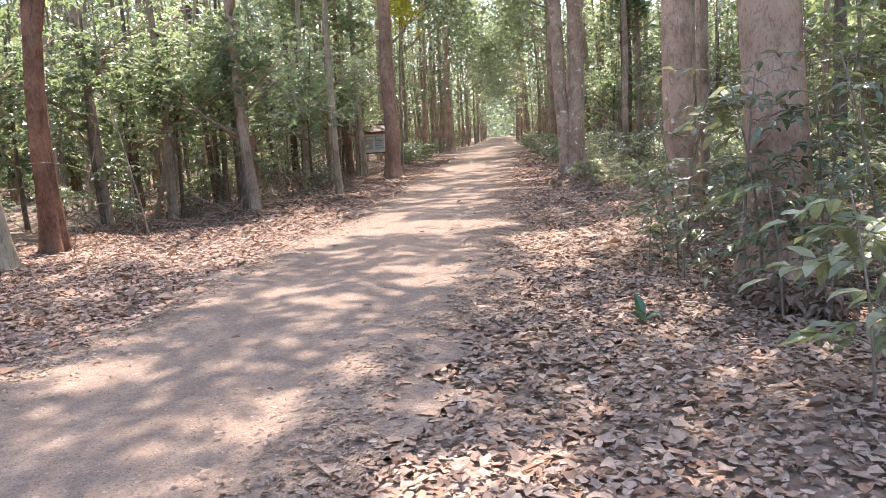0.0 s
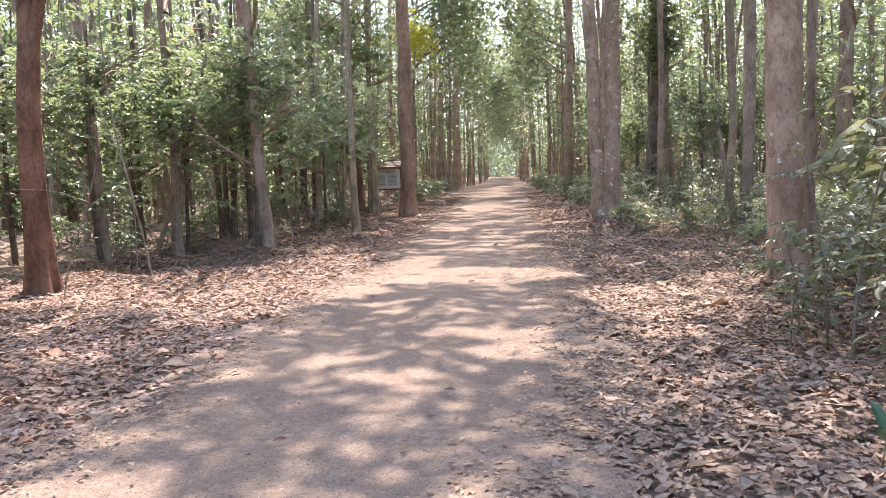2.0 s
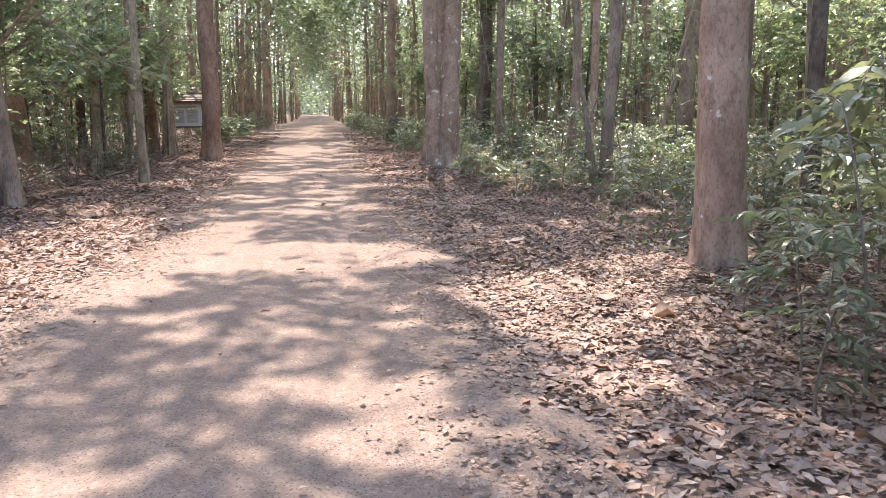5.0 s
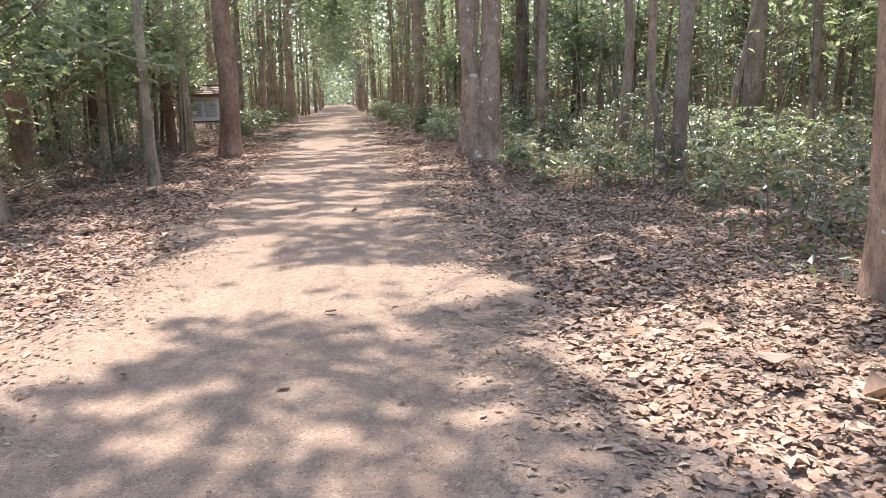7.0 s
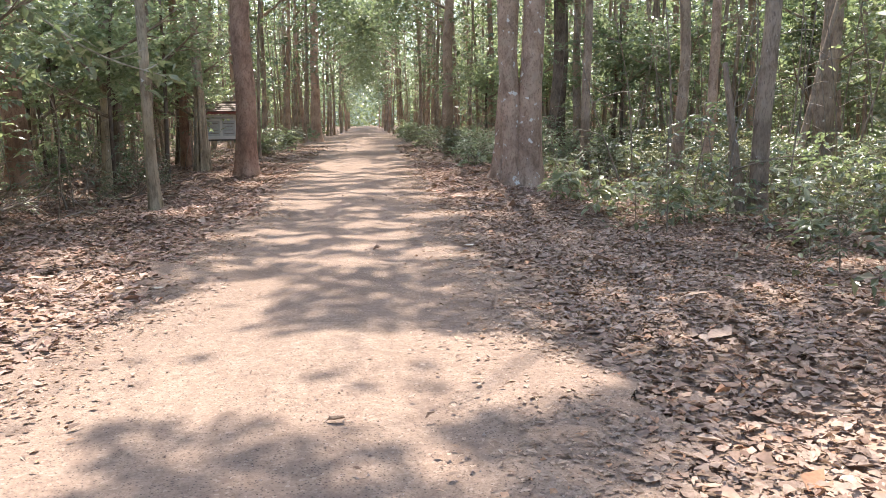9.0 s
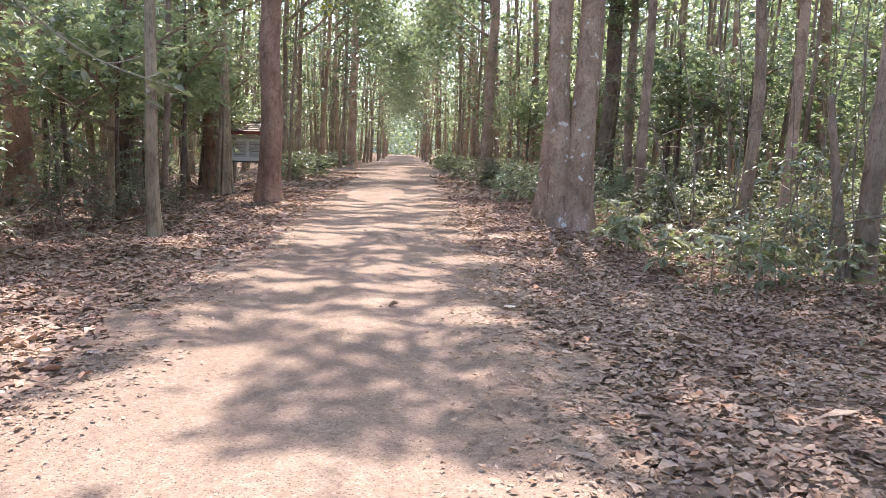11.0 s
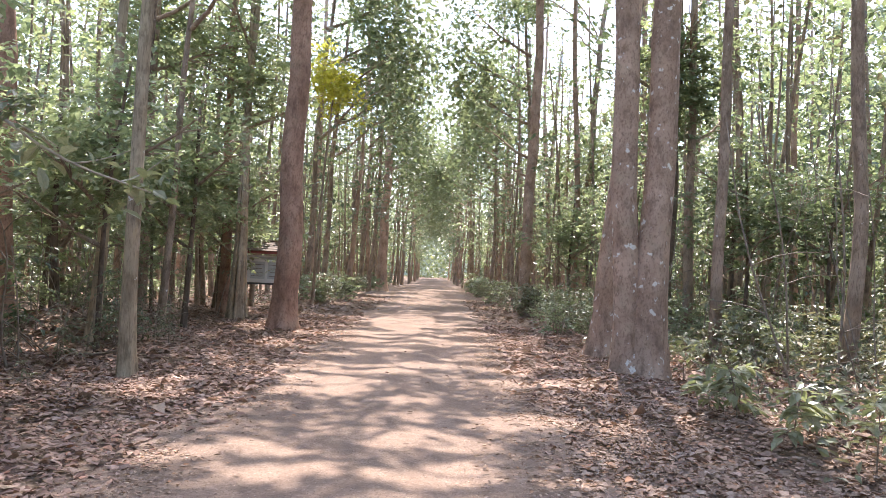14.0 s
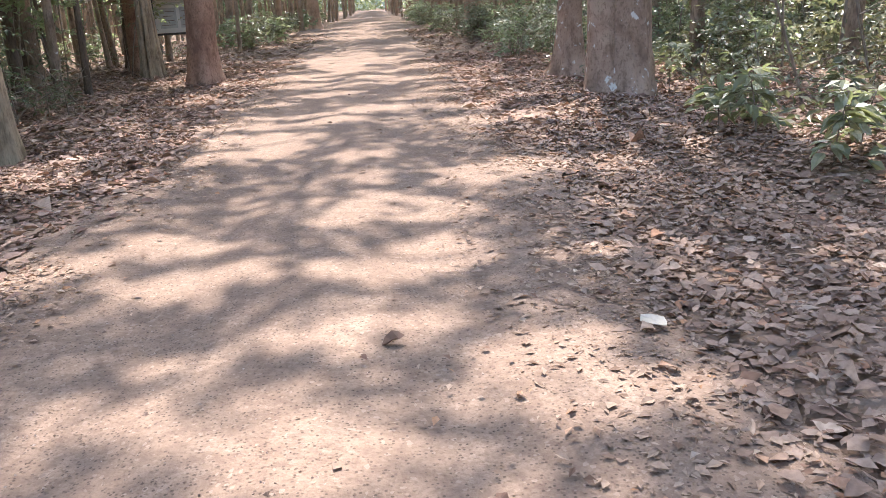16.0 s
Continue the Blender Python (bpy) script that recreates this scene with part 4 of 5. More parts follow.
def bushes():
    """Bushes of the shrub layer, near and far."""
    r = np.random.default_rng(9)
    kinds = []
    for i in range(5):
        b = new("bush")
        tall = i >= 3
        mat = (LEAF_MID, LEAF_DRY_PLANT, LEAF_LIGHT, LEAF_DARK, LEAF_MID)[i]
        tagged(b, ("green shrub with loose leafy twigs", "dusty olive shrub with half-dry leaves", "light green shrub catching the sun", "tall dark thicket shrub", "tall green thicket shrub")[i], "bush", "woodland bushes")
        h = 4.2 if tall else 1.25
        c = clumps(500 + i, 60 if tall else 34, 1.7 if tall else 0.6, h * 0.5, 0.1, h * 0.52)
        stems = []
        for k in range(6):
            e = c[k * 3]
            q = np.linspace(0, 1, 6)[:, None]
            stems.append(tube(np.array([[0.05 * k - 0.12, 0.02, -0.1]]) * (1 - q) + e * q + np.array([[0, 0, 0.25]]) * q * (1 - q), 0.012 * (2.2 if tall else 1) * (1 - 0.7 * q[:, 0]), 4))
        piece("stem", tube_mesh("stem", stems, TWIG), b)
        piece("foliage", sprays("foliage", 510 + i, np.repeat(c, 2, 0) if tall else np.repeat(c, 3, 0)[::2], 0.9 if tall else 0.34, 0.25 if tall else 0.10, mat, 8, 0.4 if tall else 0.14), b)
        kinds.append(b)
    spots = []
    for _ in range(150):
        y = r.uniform(9, 48)
        spots.append((r.uniform(6.3 if y < 24 else 4.9, 13), y, r.choice([1, 1, 1, 0, 2])))
    for _ in range(34):
        y = r.uniform(30, 110)
        spots.append((r.uniform(4.0, 6.5), y, r.choice([0, 2, 1])))
    for _ in range(64):
        y = r.uniform(30, 84)
        spots.append((r.uniform(2.9, 4.6), y, r.choice([0, 1, 1, 2])))
    for _ in range(46):
        y = r.uniform(42, 90)
        spots.append((-r.uniform(3.6, 6.4), y, r.choice([0, 1, 2])))
    for _ in range(34):
        spots.append((-r.uniform(6.8, 13), r.uniform(9, 48), r.choice([0, 2, 2])))
    for _ in range(105):
        s = r.choice([-1, 1])
        y = r.uniform(0, 150)
        lo = 11.5 if s > 0 else 11
        spots.append((s * r.uniform(lo if y < 60 else 6.5, 30), y, r.choice([3, 4])))
    for x in (-16, -13.5, -11, -8.6, -6.2, 6.2, 8.6, 11, 13.5, 16):
        spots.append((x, 215 + r.uniform(-8, 8), r.choice([3, 4])))
    far = [t for t in spots if t[1] > 46]
    spots = [t for t in spots if t[1] <= 46]
    for i, mat in enumerate((LEAF_MID, LEAF_DRY_PLANT, LEAF_LIGHT, LEAF_DARK, LEAF_MID)):
        tall = i >= 3
        h = 4.2 if tall else 1.25
        c = clumps(500 + i, 44 if tall else 26, 1.7 if tall else 0.6, h * 0.5, 0.1, h * 0.52)
        at = [np.array([x, y, float(height(x, y))]) for x, y, k in far if int(k) == i]
        if at:
            c = np.concatenate([c + p for p in at])
            tagged(piece("far_thicket", sprays("far_thicket", 520 + i, c, 0.95 if tall else 0.4, 0.3 if tall else 0.15, mat, 9, 0.4 if tall else 0.16)), "distant green shrubs along the track and in the woods", "shrubs", kind="stuff")
    for x, y, i in spots:
        m = pose(x, y, float(height(x, y)) - 0.05, 0, 0, r.uniform(0, 360))
        src = kinds[int(i)]
        if not src.get("used"):
            src["used"] = 1
            src.matrix_basis = m
        else:
            copy_thing(src, m)
    for src in kinds:
        del src["used"]


small_trees()
bushes()


# ---- leaf litter ----
def litter(name, seed, n, x_range, y_range, size, form, label):
    r = np.random.default_rng(seed)
    x, y = r.uniform(*x_range, n), r.uniform(*y_range, n)
    le, ri = road_edges(y)
    out = np.maximum(le - x, x - ri)
    keep = r.uniform(0, 1, n) < np.clip((out + 0.14) / 0.34, 0, 1) ** 1.5
    x, y = x[keep], y[keep]
    k = len(x)
    z = np.maximum(surface(x, y), height(x, y) - 0.015) + r.uniform(0.004, 0.035, k)
    s = size * (0.45 + 1.25 * r.uniform(0, 1, k) ** 2)
    curl = np.stack([r.normal(0.05, 0.28, k), r.normal(-0.1, 0.25, k), r.normal(0, 0.35, k)], -1)
    v, f = leaf_arrays(form, np.stack([x, y, z], -1), r.uniform(0, 6.28, k), r.normal(0, 0.1, k), r.normal(0, 0.12, k), s, r.uniform(0.7, 1.7, k), curl, r.normal(0, 1, (k, len(form[0]), 3)) * np.array([0.055, 0.055, 0.05]))
    return tagged(piece(name, mesh_of(name, v, f, LITTER, True)), label, "leaf litter", kind="stuff")


litter("leaf_litter", 21, 92000, (0.3, 5.6), (2.5, 24), 0.064, CUP, "dry curled brown leaves covering the verge")
litter("leaf_litter", 22, 54000, (-7.4, -1.4), (5, 25), 0.075, CUP, "dry curled brown leaves beside the track")
litter("leaf_litter", 23, 42000, (-10, 10), (22, 56), 0.125, BLADE, "brown leaf litter under the trees")
litter("leaf_litter", 26, 24000, (1.2, 6.0), (23, 36), 0.085, BLADE, "brown leaf litter under the trees")
litter("leaf_litter", 27, 24000, (-7.0, -1.5), (24, 38), 0.085, BLADE, "brown leaf litter under the trees")
litter("leaf_litter", 24, 8000, (-18, 18), (0, 30), 0.16, BLADE, "brown leaf litter deeper in the woods")


def crumbs():
    """Broken leaf bits that fray the edges of the track."""
    r = np.random.default_rng(25)
    n = 26000
    y = 2.5 + 32 * r.uniform(0, 1, n) ** 1.3
    le, ri = road_edges(y)
    right = r.uniform(0, 1, n) < 0.62
    spread = np.abs(r.normal(0, 0.38, n)) - 0.15
    x = np.where(right, ri - spread, le + spread * 0.8)
    z = np.where((x > le) & (x < ri), 0.022, height(x, y) + 0.012) - 0.03 * np.clip(np.maximum(le + 0.1 - x, x - ri + 0.1), 0, 0.4)
    z += r.uniform(0.0, 0.012, n)
    v, f = leaf_arrays(BLADE, np.stack([x, y, z], -1), r.uniform(0, 6.28, n), r.normal(0, 0.12, n), r.normal(0, 0.2, n), r.uniform(0.015, 0.06, n), r.uniform(0.7, 1.8, n))
    tagged(piece("leaf_crumbs", mesh_of("leaf_crumbs", v, f, LITTER)), "crumbled dry leaf bits along the track edge", "leaf litter", kind="stuff")


crumbs()


# ---- seedlings and saplings ----
def sapling_meshes(seed, h, leaf, twigs, mat, pairs=5, width=0.9, lean=0.15):
    """Stem mesh and leaf mesh of a young plant with leaves set along thin twigs."""
    r = np.random.default_rng(seed)
    q = np.linspace(0, 1, 8)
    a = r.uniform(0, 6.28)
    main = np.stack([lean * h * np.cos(a) * q ** 2, lean * h * np.sin(a) * q ** 2, h * q - 0.05], -1)
    tubes = [tube_mesh("stem", [tube(main, 0.004 + 0.006 * h * (1 - 0.8 * q), 6)], TWIG)]
    pos, yaw, pitch, size = [], [], [], []
    for k in range(twigs):
        f = r.uniform(0.3, 1.0)
        base = np.array([np.interp(f, q, main[:, i]) for i in range(3)])
        az = r.uniform(0, 6.28)
        L = h * r.uniform(0.18, 0.42)
        p = np.linspace(0, 1, 6)
        rise = r.uniform(0.0, 0.5)
        line = base + np.stack([np.cos(az) * L * p, np.sin(az) * L * p, L * (rise * p - 0.45 * p ** 2)], -1)
        tubes.append(tube_mesh("twig", [tube(line, 0.0035 * (1 - 0.7 * p) + 0.001, 3)], TWIG))
        for j in range(pairs):
            g = (j + 1) / pairs
            w = np.array([np.interp(g, p, line[:, i]) for i in range(3)])
            for side in ((-1, 1) if j < pairs - 1 else (0,)):
                pos.append(w)
                yaw.append(az - math.pi / 2 + side * r.uniform(0.7, 1.15))
                pitch.append(r.normal(-0.3, 0.25))
                size.append(leaf * r.uniform(0.7, 1.2))
    n = len(pos)
    v, f = leaf_arrays(CUP, np.array(pos), np.array(yaw), np.array(pitch), r.normal(0, 0.3, n), np.array(size), width * r.uniform(0.8, 1.15, n), np.stack([r.normal(-0.25, 0.15, n), r.normal(0, 0.2, n), r.normal(0, 0.15, n)], -1))
    return tubes, mesh_of("foliage", v, f, mat)


SAPLINGS = {}
LEAF_BROAD = leaf_material("leaf_broad", [(0.0, (0.19, 0.205, 0.115)), (0.6, (0.29, 0.29, 0.175)), (1.0, (0.40, 0.375, 0.26))], (0.40, 0.46, 0.15), 0.36, 0.33, 0.7)


def sapling(kind, x, y, turn=0.0, scale=1.0):
    words = {"low": ("low dull green seedling on leaf litter", 0.42, 0.085, 5, LEAF_DRY_PLANT, 4), "dusty": ("dusty olive sapling with half-dry leaves", 0.8, 0.10, 9, LEAF_DRY_PLANT, 5),
             "green": ("green sapling with drooping oval leaves", 1.1, 0.12, 10, LEAF_MID, 5), "tall": ("tall dusty green sapling with hanging leaves", 1.9, 0.13, 16, LEAF_DRY_PLANT, 5),
             "broad": ("broad-leaved light green sapling", 1.3, 0.2, 12, LEAF_BROAD, 4), "fern": ("yellow-green broad-leaved plant on the verge", 0.5, 0.16, 9, LEAF_BROAD, 4),
             "pale": ("pale-leaved seedling catching the sun", 0.7, 0.18, 7, LEAF_BROAD, 3), "dry": ("clump of dry brown fern fronds", 0.45, 0.14, 10, LITTER, 5), "dark": ("dark green sapling in shade", 1.5, 0.12, 14, LEAF_DARK, 5)}
    label, h, leaf, twigs, mat, pairs = words[kind]
    m = pose(x, y, float(height(x, y)) - 0.02, 0, 0, turn) @ Matrix.Scale(scale, 4)
    if kind not in SAPLINGS:
        ob = new("sapling")
        tagged(ob, label, "plant", "saplings on the verge")
        stem, fol = sapling_meshes(700 + len(SAPLINGS), h, leaf, twigs, mat, pairs)
        for k, me in enumerate(stem):
            piece("twig" if k else "stem", me, ob)
        piece("foliage", fol, ob)
        ob.matrix_basis = m
        SAPLINGS[kind] = ob
    else:
        ob = copy_thing(SAPLINGS[kind], pose(0, 0, 0))
        ob.matrix_basis = m
    return ob


for kind, x, y, turn, scale in (("broad", 3.0, 5.35, 20, 0.8), ("broad", 3.35, 6.0, 140, 0.75), ("tall", 2.95, 9.2, 0, 1.0), ("tall", 3.25, 8.3, 80, 1.0), ("dark", 3.6, 7.9, 60, 0.9), ("tall", 4.1, 7.7, 200, 1.1),
                                ("dusty", 3.1, 8.6, 10, 1.1), ("dusty", 2.75, 9.9, 120, 1.0), ("dusty", 3.3, 10.6, 250, 1.0), ("broad", 4.35, 11.4, 100, 1.5), ("tall", 4.7, 10.6, 300, 1.1), ("broad", 4.9, 12.2, 30, 1.3),
                                ("tall", 3.05, 9.9, 150, 0.9), ("tall", 3.5, 8.6, 210, 1.05), ("green", 3.3, 7.5, 75, 1.0), ("green", 3.0, 10.4, 33, 1.0), ("dark", 3.9, 8.3, 190, 1.2), ("tall", 4.3, 9.3, 20, 1.2), ("dusty", 3.55, 7.3, 200, 1.0), ("dry", 3.35, 7.7, 0, 1.0), ("dry", 3.6, 7.4, 90, 0.9), ("dry", 3.2, 8.1, 200, 0.8), ("low", 3.3, 11.6, 0, 1.0), ("pale", 5.17, 18.75, 0, 1.0), ("fern", 3.3, 22.1, 0, 1.1), ("fern", 3.6, 22.8, 70, 1.2), ("fern", 3.9, 21.6, 170, 0.9), ("pale", 3.9, 12.1, 30, 0.6),
                                ("fern", 3.2, 22.6, 50, 1.1), ("fern", 3.45, 21.2, 210, 1.1), ("pale", 3.8, 20.5, 20, 0.9), ("fern", 4.3, 20.0, 300, 1.0), ("fern", 4.4, 21.2, 250, 1.2), ("pale", 4.6, 19.4, 110, 0.8), ("fern", 4.1, 12.4, 130, 0.8), ("broad", 4.3, 4.3, 45, 1.0), ("dark", 4.9, 6.5, 15, 1.3)):
    sapling(kind, x, y, turn, scale)
_r = np.random.default_rng(31)
for _ in range(270):
    x, y = _r.uniform(3.7, 11), _r.uniform(13, 40)
    if x < 4.6 and y < 20 and _r.uniform() < 0.75:
        continue
    sapling(_r.choice(["low", "dusty", "green", "low", "fern", "pale", "dusty", "dark"]), x, y, _r.uniform(0, 360), _r.uniform(0.7, 1.2))
for _ in range(46):
    sapling(_r.choice(["low", "green", "dark", "dusty"]), _r.uniform(-11, -5.2), _r.uniform(10, 42), _r.uniform(0, 360), _r.uniform(0.6, 1.1))


for _ in range(26):
    sapling(_r.choice(["dusty", "low", "dusty", "dark"]), _r.uniform(-6.2, -4.1), _r.uniform(22.5, 30), _r.uniform(0, 360), _r.uniform(0.7, 1.1))


def seedling():
    """The bright sprout with two broad upright leaves."""
    ob = new("seedling")
    ob.matrix_basis = pose(2.2, 7.1, 0.0)
    tagged(ob, "bright green sprout with broad upright leaves", "plant")
    q = np.linspace(0, 1, 5)
    piece("stem", tube_mesh("stem", [tube(np.stack([0.02 * q, 0 * q, 0.16 * q], -1), 0.004 - 0.002 * q, 5)], LEAF_MID), ob)
    for k, (yaw, pitch, size) in enumerate(((0.3, 1.1, 0.22), (2.6, 0.7, 0.2), (4.4, 0.5, 0.16))):
        v, f = leaf_arrays(OVAL, np.array([[0.02, 0, 0.12]]), np.array([yaw]), np.array([pitch]), np.array([0.2]), np.array([size]), 0.85)
        piece("leaf", mesh_of("leaf", v, f, LEAF_BRIGHT), ob)


LEAF_BRIGHT = leaf_material("leaf_bright", [(0.0, (0.055, 0.115, 0.055)), (1.0, (0.085, 0.155, 0.075))], (0.1, 0.22, 0.06), 0.25)
seedling()


def undergrowth():
    r = np.random.default_rng(33)
    n = 52000
    x, y = r.uniform(3.4, 14, n), r.uniform(11, 48, n)
    keep = r.uniform(0, 1, n) < np.clip((x - 3.2 - 0.9 * np.sin(y * 0.8) - 0.08 * np.clip(20 - y, 0, 10)) / 2.5, 0.02, 1) * (0.5 + 0.5 * np.sin(x * 1.7 + 1.3 * y) ** 2)
    x, y = x[keep], y[keep]
    n = len(x)
    z = height(x, y) + r.uniform(0.0, 1.0, n) ** 2 * (0.25 + 0.45 * np.clip((x - 4) / 3, 0, 1))
    v, f = leaf_arrays(BLADE, np.stack([x, y, z], -1), r.uniform(0, 6.28, n), r.normal(0.15, 0.5, n), r.normal(0, 0.5, n), r.uniform(0.07, 0.17, n), 1.2)
    tagged(piece("undergrowth", mesh_of("undergrowth", v, f, LEAF_DRY_PLANT)), "dusty green low undergrowth on the forest floor", "undergrowth", kind="stuff")


undergrowth()


# ---- information board ----
def notice_board():
    board = new("notice_board")
    board.matrix_basis = pose(-4.72, 37.3, 0, 0, 0, 8)
    tagged(board, "roofed notice board with faded white panel on black posts", "notice board")
    for sx in (-0.62, 0.62):
        part("post", box(0.07, 0.07, 2.05, sx, 0, 0.975), PAINT_BLACK, board)
    part("crossbar", box(1.17, 0.05, 0.05, 0, 0, 0.86), PAINT_BLACK, board)
    panel = part("panel", box(1.17, 0.03, 0.80, 0, -0.005, 1.29), PAINT_WHITE, board, "faded white panel")
    for k in range(2):
        part("sheet", box(0.42, 0.006, 0.5, -0.26 + 0.5 * k, -0.026, 1.25, 0.0), PAINT_GREYBAR, panel, "faded grey printed sheet")
        for j in range(4):
            part("print_bar", box(0.34 - 0.05 * (j % 3), 0.004, 0.014, -0.26 + 0.5 * k, -0.032, 1.08 + 0.11 * j, 0.0), ROOF_WOOD, panel)
    part("heading_bar", box(0.8, 0.006, 0.07, 0, -0.025, 1.6, 0.0), PAINT_GREYBAR, panel)
    part("fascia", box(1.66, 0.04, 0.09, 0, -0.44, 1.77), FASCIA, board, "dark red fascia")
    for side in (-1, 1):
        for k in range(5):
            t = 0.06 + 0.1 * k
            part("roof_batten", box(1.7, 0.12, 0.025, 0, side * (0.5 - t), 1.80 + 0.62 * t, 0.003, Matrix.Rotation(radians(-26 * side), 4, "X")), ROOF_WOOD, board)
    part("ridge", box(1.72, 0.09, 0.04, 0, 0, 2.12), ROOF_WOOD, board)
    for sx in (-0.62, 0.62):
        part("bracket", box(0.05, 0.9, 0.05, sx, 0, 1.78), ROOF_WOOD, board)


notice_board()


# ---- fallen wood and the hanging branch ----
def dead_branch(x, y, z, length, dia, rz, rise, seed, label):
    ob = piece("dead_branch", limb_mesh("dead_branch", seed, length, dia, rise, TWIG))
    ob.matrix_basis = pose(x, y, z, 0, 0, rz)
    return tagged(ob, label, "branch")


for k, (x, y, L, rz) in enumerate(((-5.9, 19.4, 1.6, 20), (-6.4, 21.2, 1.8, 150), (-5.6, 22.3, 1.5, 70), (-7.6, 24.0, 2.0, 200), (-4.9, 26.0, 1.3, 320), (6.0, 24.3, 1.4, 110), (7.2, 22.0, 1.7, 30))):
    dead_branch(x, y, float(height(x, y)) + 0.03, L, 0.05, rz, 0.12, 810 + k, "dry grey fallen branch on leaf litter")


def brushwood():
    r = np.random.default_rng(35)
    tubes = []
    for _ in range(260):
        left = r.uniform() < 0.6
        x, y = (r.uniform(-9, -4.2), r.uniform(17, 30)) if left else (r.uniform(4.2, 10), r.uniform(13, 34))
        L, a, e = r.uniform(0.4, 1.3), r.uniform(0, 6.28), r.uniform(0.0, 0.9)
        q = np.linspace(0, 1, 4)
        p = np.stack([x + np.cos(a) * np.cos(e) * L * q, y + np.sin(a) * np.cos(e) * L * q, float(height(x, y)) + 0.02 + np.sin(e) * L * q + 0.06 * np.sin(q * 3)], -1)
        tubes.append(tube(p, 0.009 * (1 - 0.7 * q) + 0.002, 4))
    tagged(piece("brushwood", tube_mesh("brushwood", tubes, TWIG)), "thin dry sticks among the leaf litter", "sticks", kind="stuff")


brushwood()


def hanging_branch():
    """The pale bare bough with a few leaf sprays, hung free to fit the camera's view."""
    ob = new("branch")
    ob.matrix_basis = pose(-6.0, 21.9, 4.0)
    tagged(ob, "pale bare branch with drooping leaf sprays", "branch")
    q = np.linspace(0, 1, 12)
    line = np.stack([3.0 * q, 1.2 * q, -1.9 * q ** 0.9 + 0.12 * np.sin(q * 7)], -1)
    tubes = [tube(line, 0.022 * (1 - 0.75 * q) + 0.004, 7)]
    for f, dx, dz in ((0.35, 0.7, 0.3), (0.55, 0.5, -0.25), (0.75, 0.55, 0.2), (0.9, 0.45, 0.35)):
        b = np.array([np.interp(f, q, line[:, i]) for i in range(3)])
        p = np.linspace(0, 1, 5)
        tubes.append(tube(b + np.stack([dx * p, 0.2 * p, dz * p ** 1.5], -1), 0.009 * (1 - 0.7 * p) + 0.002, 5))
    piece("bough", tube_mesh("bough", tubes, TWIG_PALE), ob)
    r = np.random.default_rng(36)
    c = np.array([[np.interp(f, q, line[:, i]) for i in range(3)] for f in (0.1, 0.25, 0.4, 0.6, 0.7, 0.95, 1.0)])
    piece("foliage", foliage("foliage", 37, c, 0.17, 14, 0.22, LEAF_BROAD, OVAL, 0.5), ob)


hanging_branch()


def yellow_tree():
    """A young tree in yellow leaf behind the red-brown trunk."""
    t = new("tree")
    t.matrix_basis = pose(-4.4, 44.0, 0)
    tagged(t, "slim tree with a yellow-leaved crown", "tree")
    piece("trunk", trunk_mesh("trunk", 38, 0.13, 8.5, (0.05, 0), 0.06, 0.3, 0.05, 4, BARK_GREY, segs=8), t)
    c = clumps(39, 40, 1.5, 1.6, 0.2, 0.0) + np.array([0.5, 0, 8.4])
    piece("crown", foliage("crown", 41, c, 0.26, 50, 0.17, LEAF_YELLOW, width=1.6), t)


yellow_tree()


# ---- loose things on the track ----
def fallen_leaf(x, y, size, turn, seed, label, material=LITTER):
    r = np.random.default_rng(seed)
    v, f = leaf_arrays(OVAL, np.array([[0, -size / 2, 0.012]]), np.zeros(1), np.array([r.normal(0, 0.08)]), np.array([r.normal(0, 0.12)]), np.array([size]), r.uniform(0.8, 1.3), np.array([[r.uniform(0.1, 0.5), r.uniform(0.0, 0.5), r.normal(0, 0.2)]]), r.normal(0, 1, (1, 11, 3)) * np.array([0.04, 0.04, 0.015]))
    ob = piece("fallen_leaf", mesh_of("fallen_leaf", v, f, material))
    ob.matrix_basis = pose(x, y, float(surface(x, y)) + 0.004, 0, 0, turn)
    return tagged(ob, label, "leaf", "leaves lying on the track")


LEAF_ORANGE = leaf_material("leaf_orange", [(0.0, (0.42, 0.21, 0.05)), (1.0, (0.50, 0.28, 0.08))], (0.5, 0.3, 0.06), 0.15, 0.7)
LEAF_BROWN = leaf_material("leaf_brown", [(0.0, (0.10, 0.055, 0.035)), (1.0, (0.20, 0.115, 0.075))], (0.2, 0.1, 0.05), 0.1, 0.75)
LEAF_BLEACHED = leaf_material("leaf_bleached", [(0.0, (0.46, 0.40, 0.34)), (1.0, (0.54, 0.48, 0.42))], (0.6, 0.5, 0.4), 0.1, 0.7)
for k, (x, y, size, turn) in enumerate(((0.02, 8.41, 0.12, 70), (-0.14, 7.34, 0.11, 200), (-0.85, 7.47, 0.12, 100), (-0.28, 12.17, 0.12, 300), (-0.05, 13.65, 0.13, 80), (0.21, 18.75, 0.14, 95), (-1.2, 12.6, 0.12, 10))):
    fallen_leaf(x, y, size * 0.8, turn, 850 + k, "dark curled dry leaf on the dirt", LEAF_BROWN)
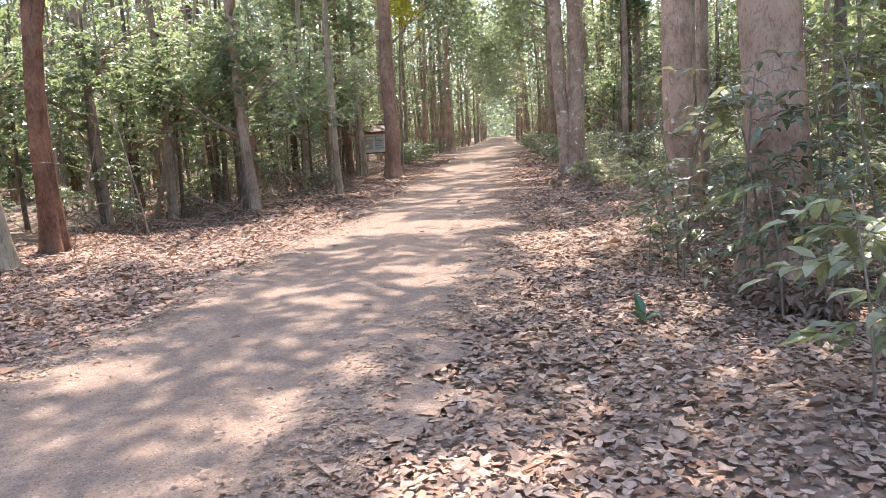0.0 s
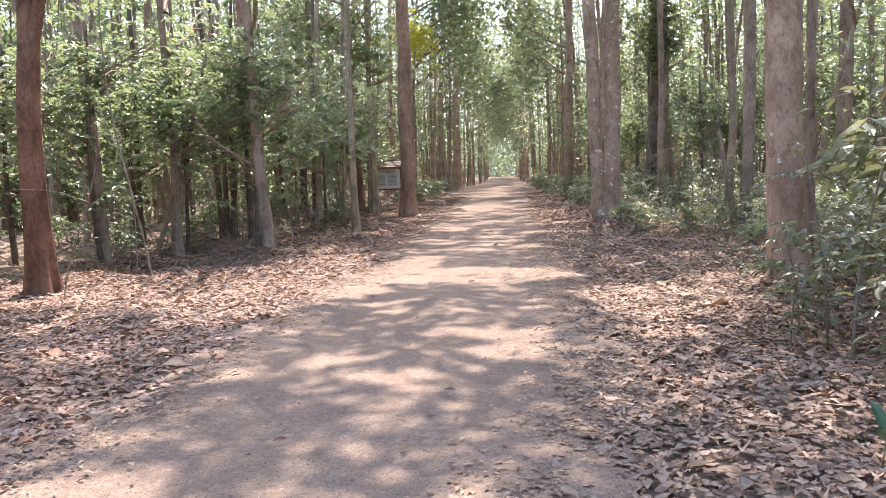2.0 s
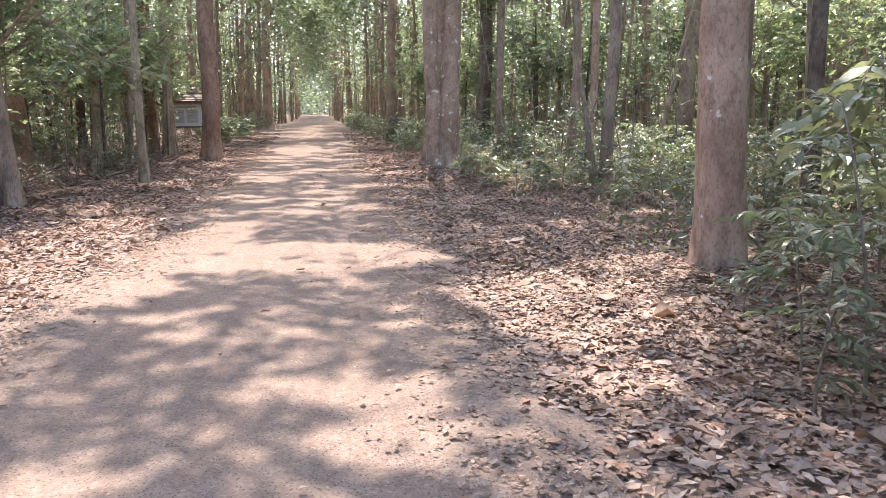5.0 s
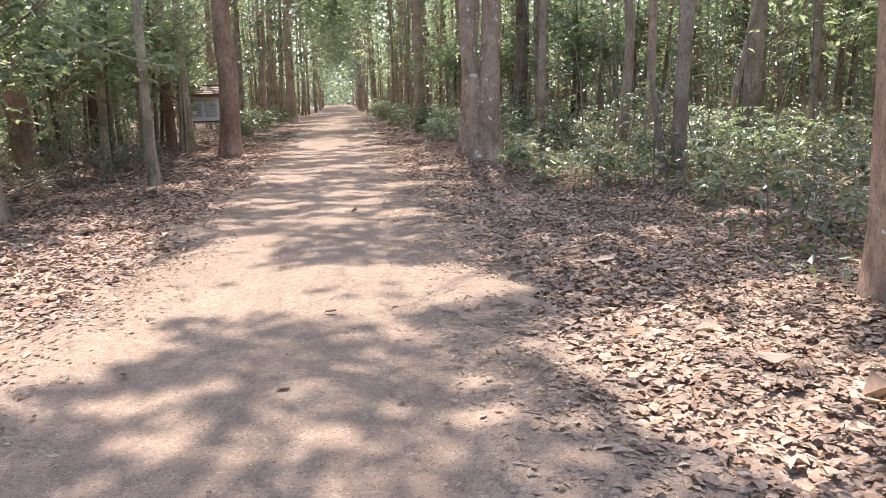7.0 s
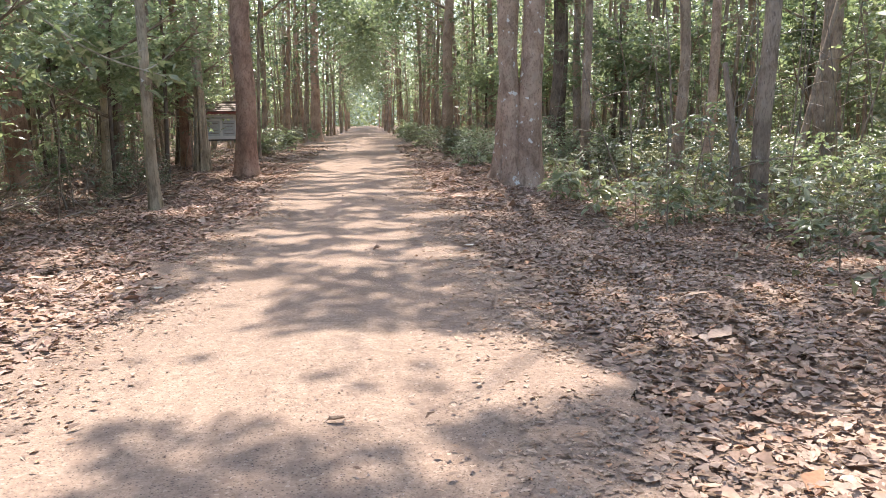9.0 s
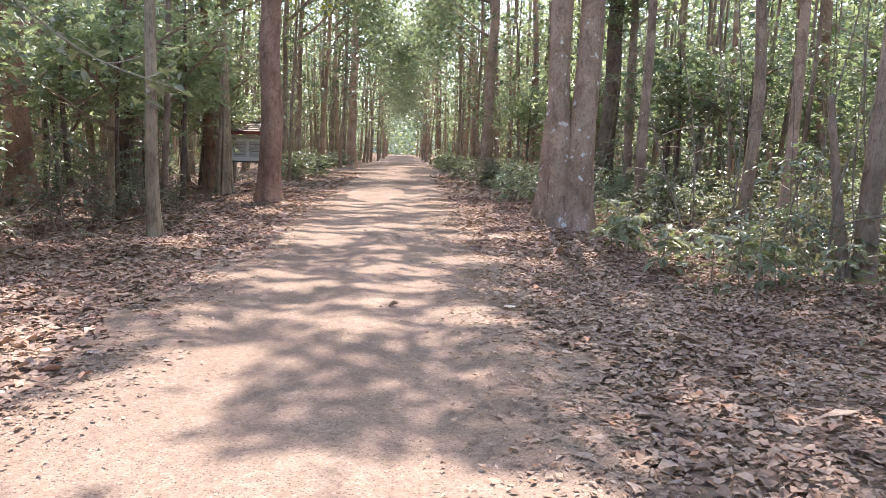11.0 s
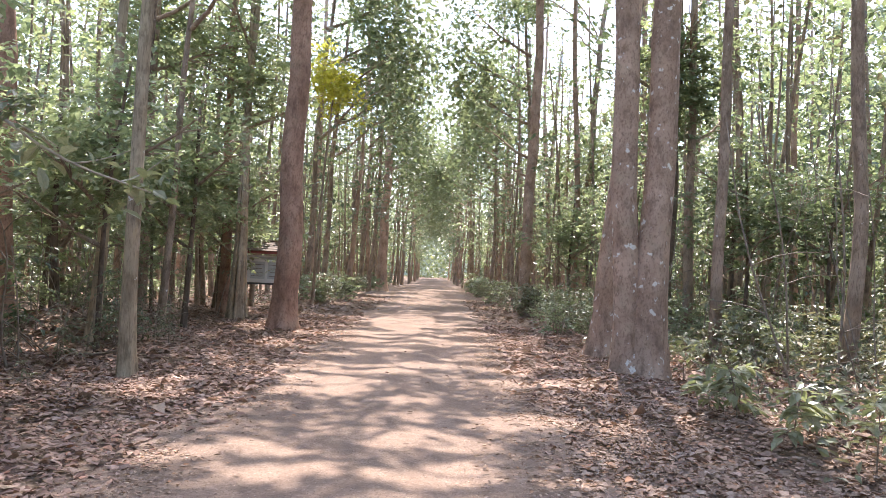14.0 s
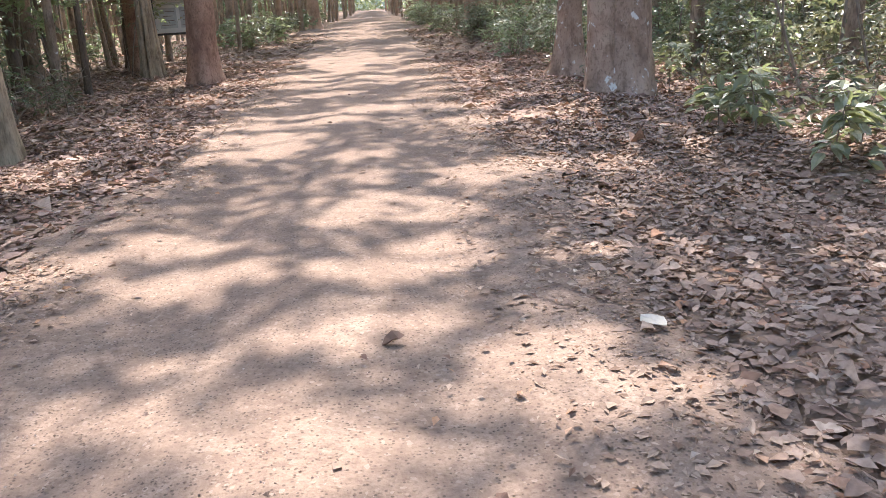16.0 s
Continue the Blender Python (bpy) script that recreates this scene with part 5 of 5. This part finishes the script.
fallen_leaf(1.49, 8.37, 0.15, 40, 870, "orange-yellow fallen leaf on the verge", LEAF_ORANGE)
fallen_leaf(1.25, 18.7, 0.16, 20, 871, "bleached pale leaf at the edge of the track", LEAF_BLEACHED)
fallen_leaf(-1.75, 17.0, 0.17, 75, 872, "bleached pale leaf at the edge of the track", LEAF_BLEACHED)
for k in range(60):
    y = _r.uniform(4, 30)
    le, ri = road_edges(y)
    u = _r.uniform(0, 1)
    x = le + 0.15 + u ** (0.6 if k % 2 else 1.6) * (ri - le - 0.3)
    fallen_leaf(float(x), y, _r.uniform(0.03, 0.075), _r.uniform(0, 360), 880 + k, "small brown dry leaf lying on the dirt", LEAF_BROWN)


def gravel():
    r = np.random.default_rng(44)
    n = 30000
    y = r.uniform(3, 30, n) ** 1.0
    le, ri = road_edges(y)
    u = r.uniform(0, 1, n)
    x = le + u * (ri - le)
    s = r.uniform(0.0018, 0.0062, n) * (1 + 0.9 * (r.uniform(0, 1, n) > 0.97))
    t = np.array([(-1, -0.7, 0), (1, -0.6, 0), (0.1, 1, 0), (0, 0, 0.8)], float)
    a = r.uniform(0, 6.28, n)
    v = t[None] * s[:, None, None] * r.uniform(0.6, 1.4, (n, 4, 1))
    vx = v[:, :, 0] * np.cos(a)[:, None] - v[:, :, 1] * np.sin(a)[:, None] + x[:, None]
    vy = v[:, :, 0] * np.sin(a)[:, None] + v[:, :, 1] * np.cos(a)[:, None] + y[:, None]
    uu = (u - 0.5) * 2
    z = 0.018 - 0.028 * (np.exp(-((uu - 0.45) / 0.18) ** 2) + np.exp(-((uu + 0.42) / 0.2) ** 2))
    v = np.stack([vx, vy, v[:, :, 2] + z[:, None]], -1).reshape(-1, 3)
    f = (np.array([(0, 1, 3), (1, 2, 3), (2, 0, 3)])[None] + (np.arange(n) * 4)[:, None, None]).reshape(-1, 3)
    tagged(piece("gravel", mesh_of("gravel", v, f, CHIPS)), "fine grit and bark chips on the dirt", "gravel", kind="stuff")


gravel()
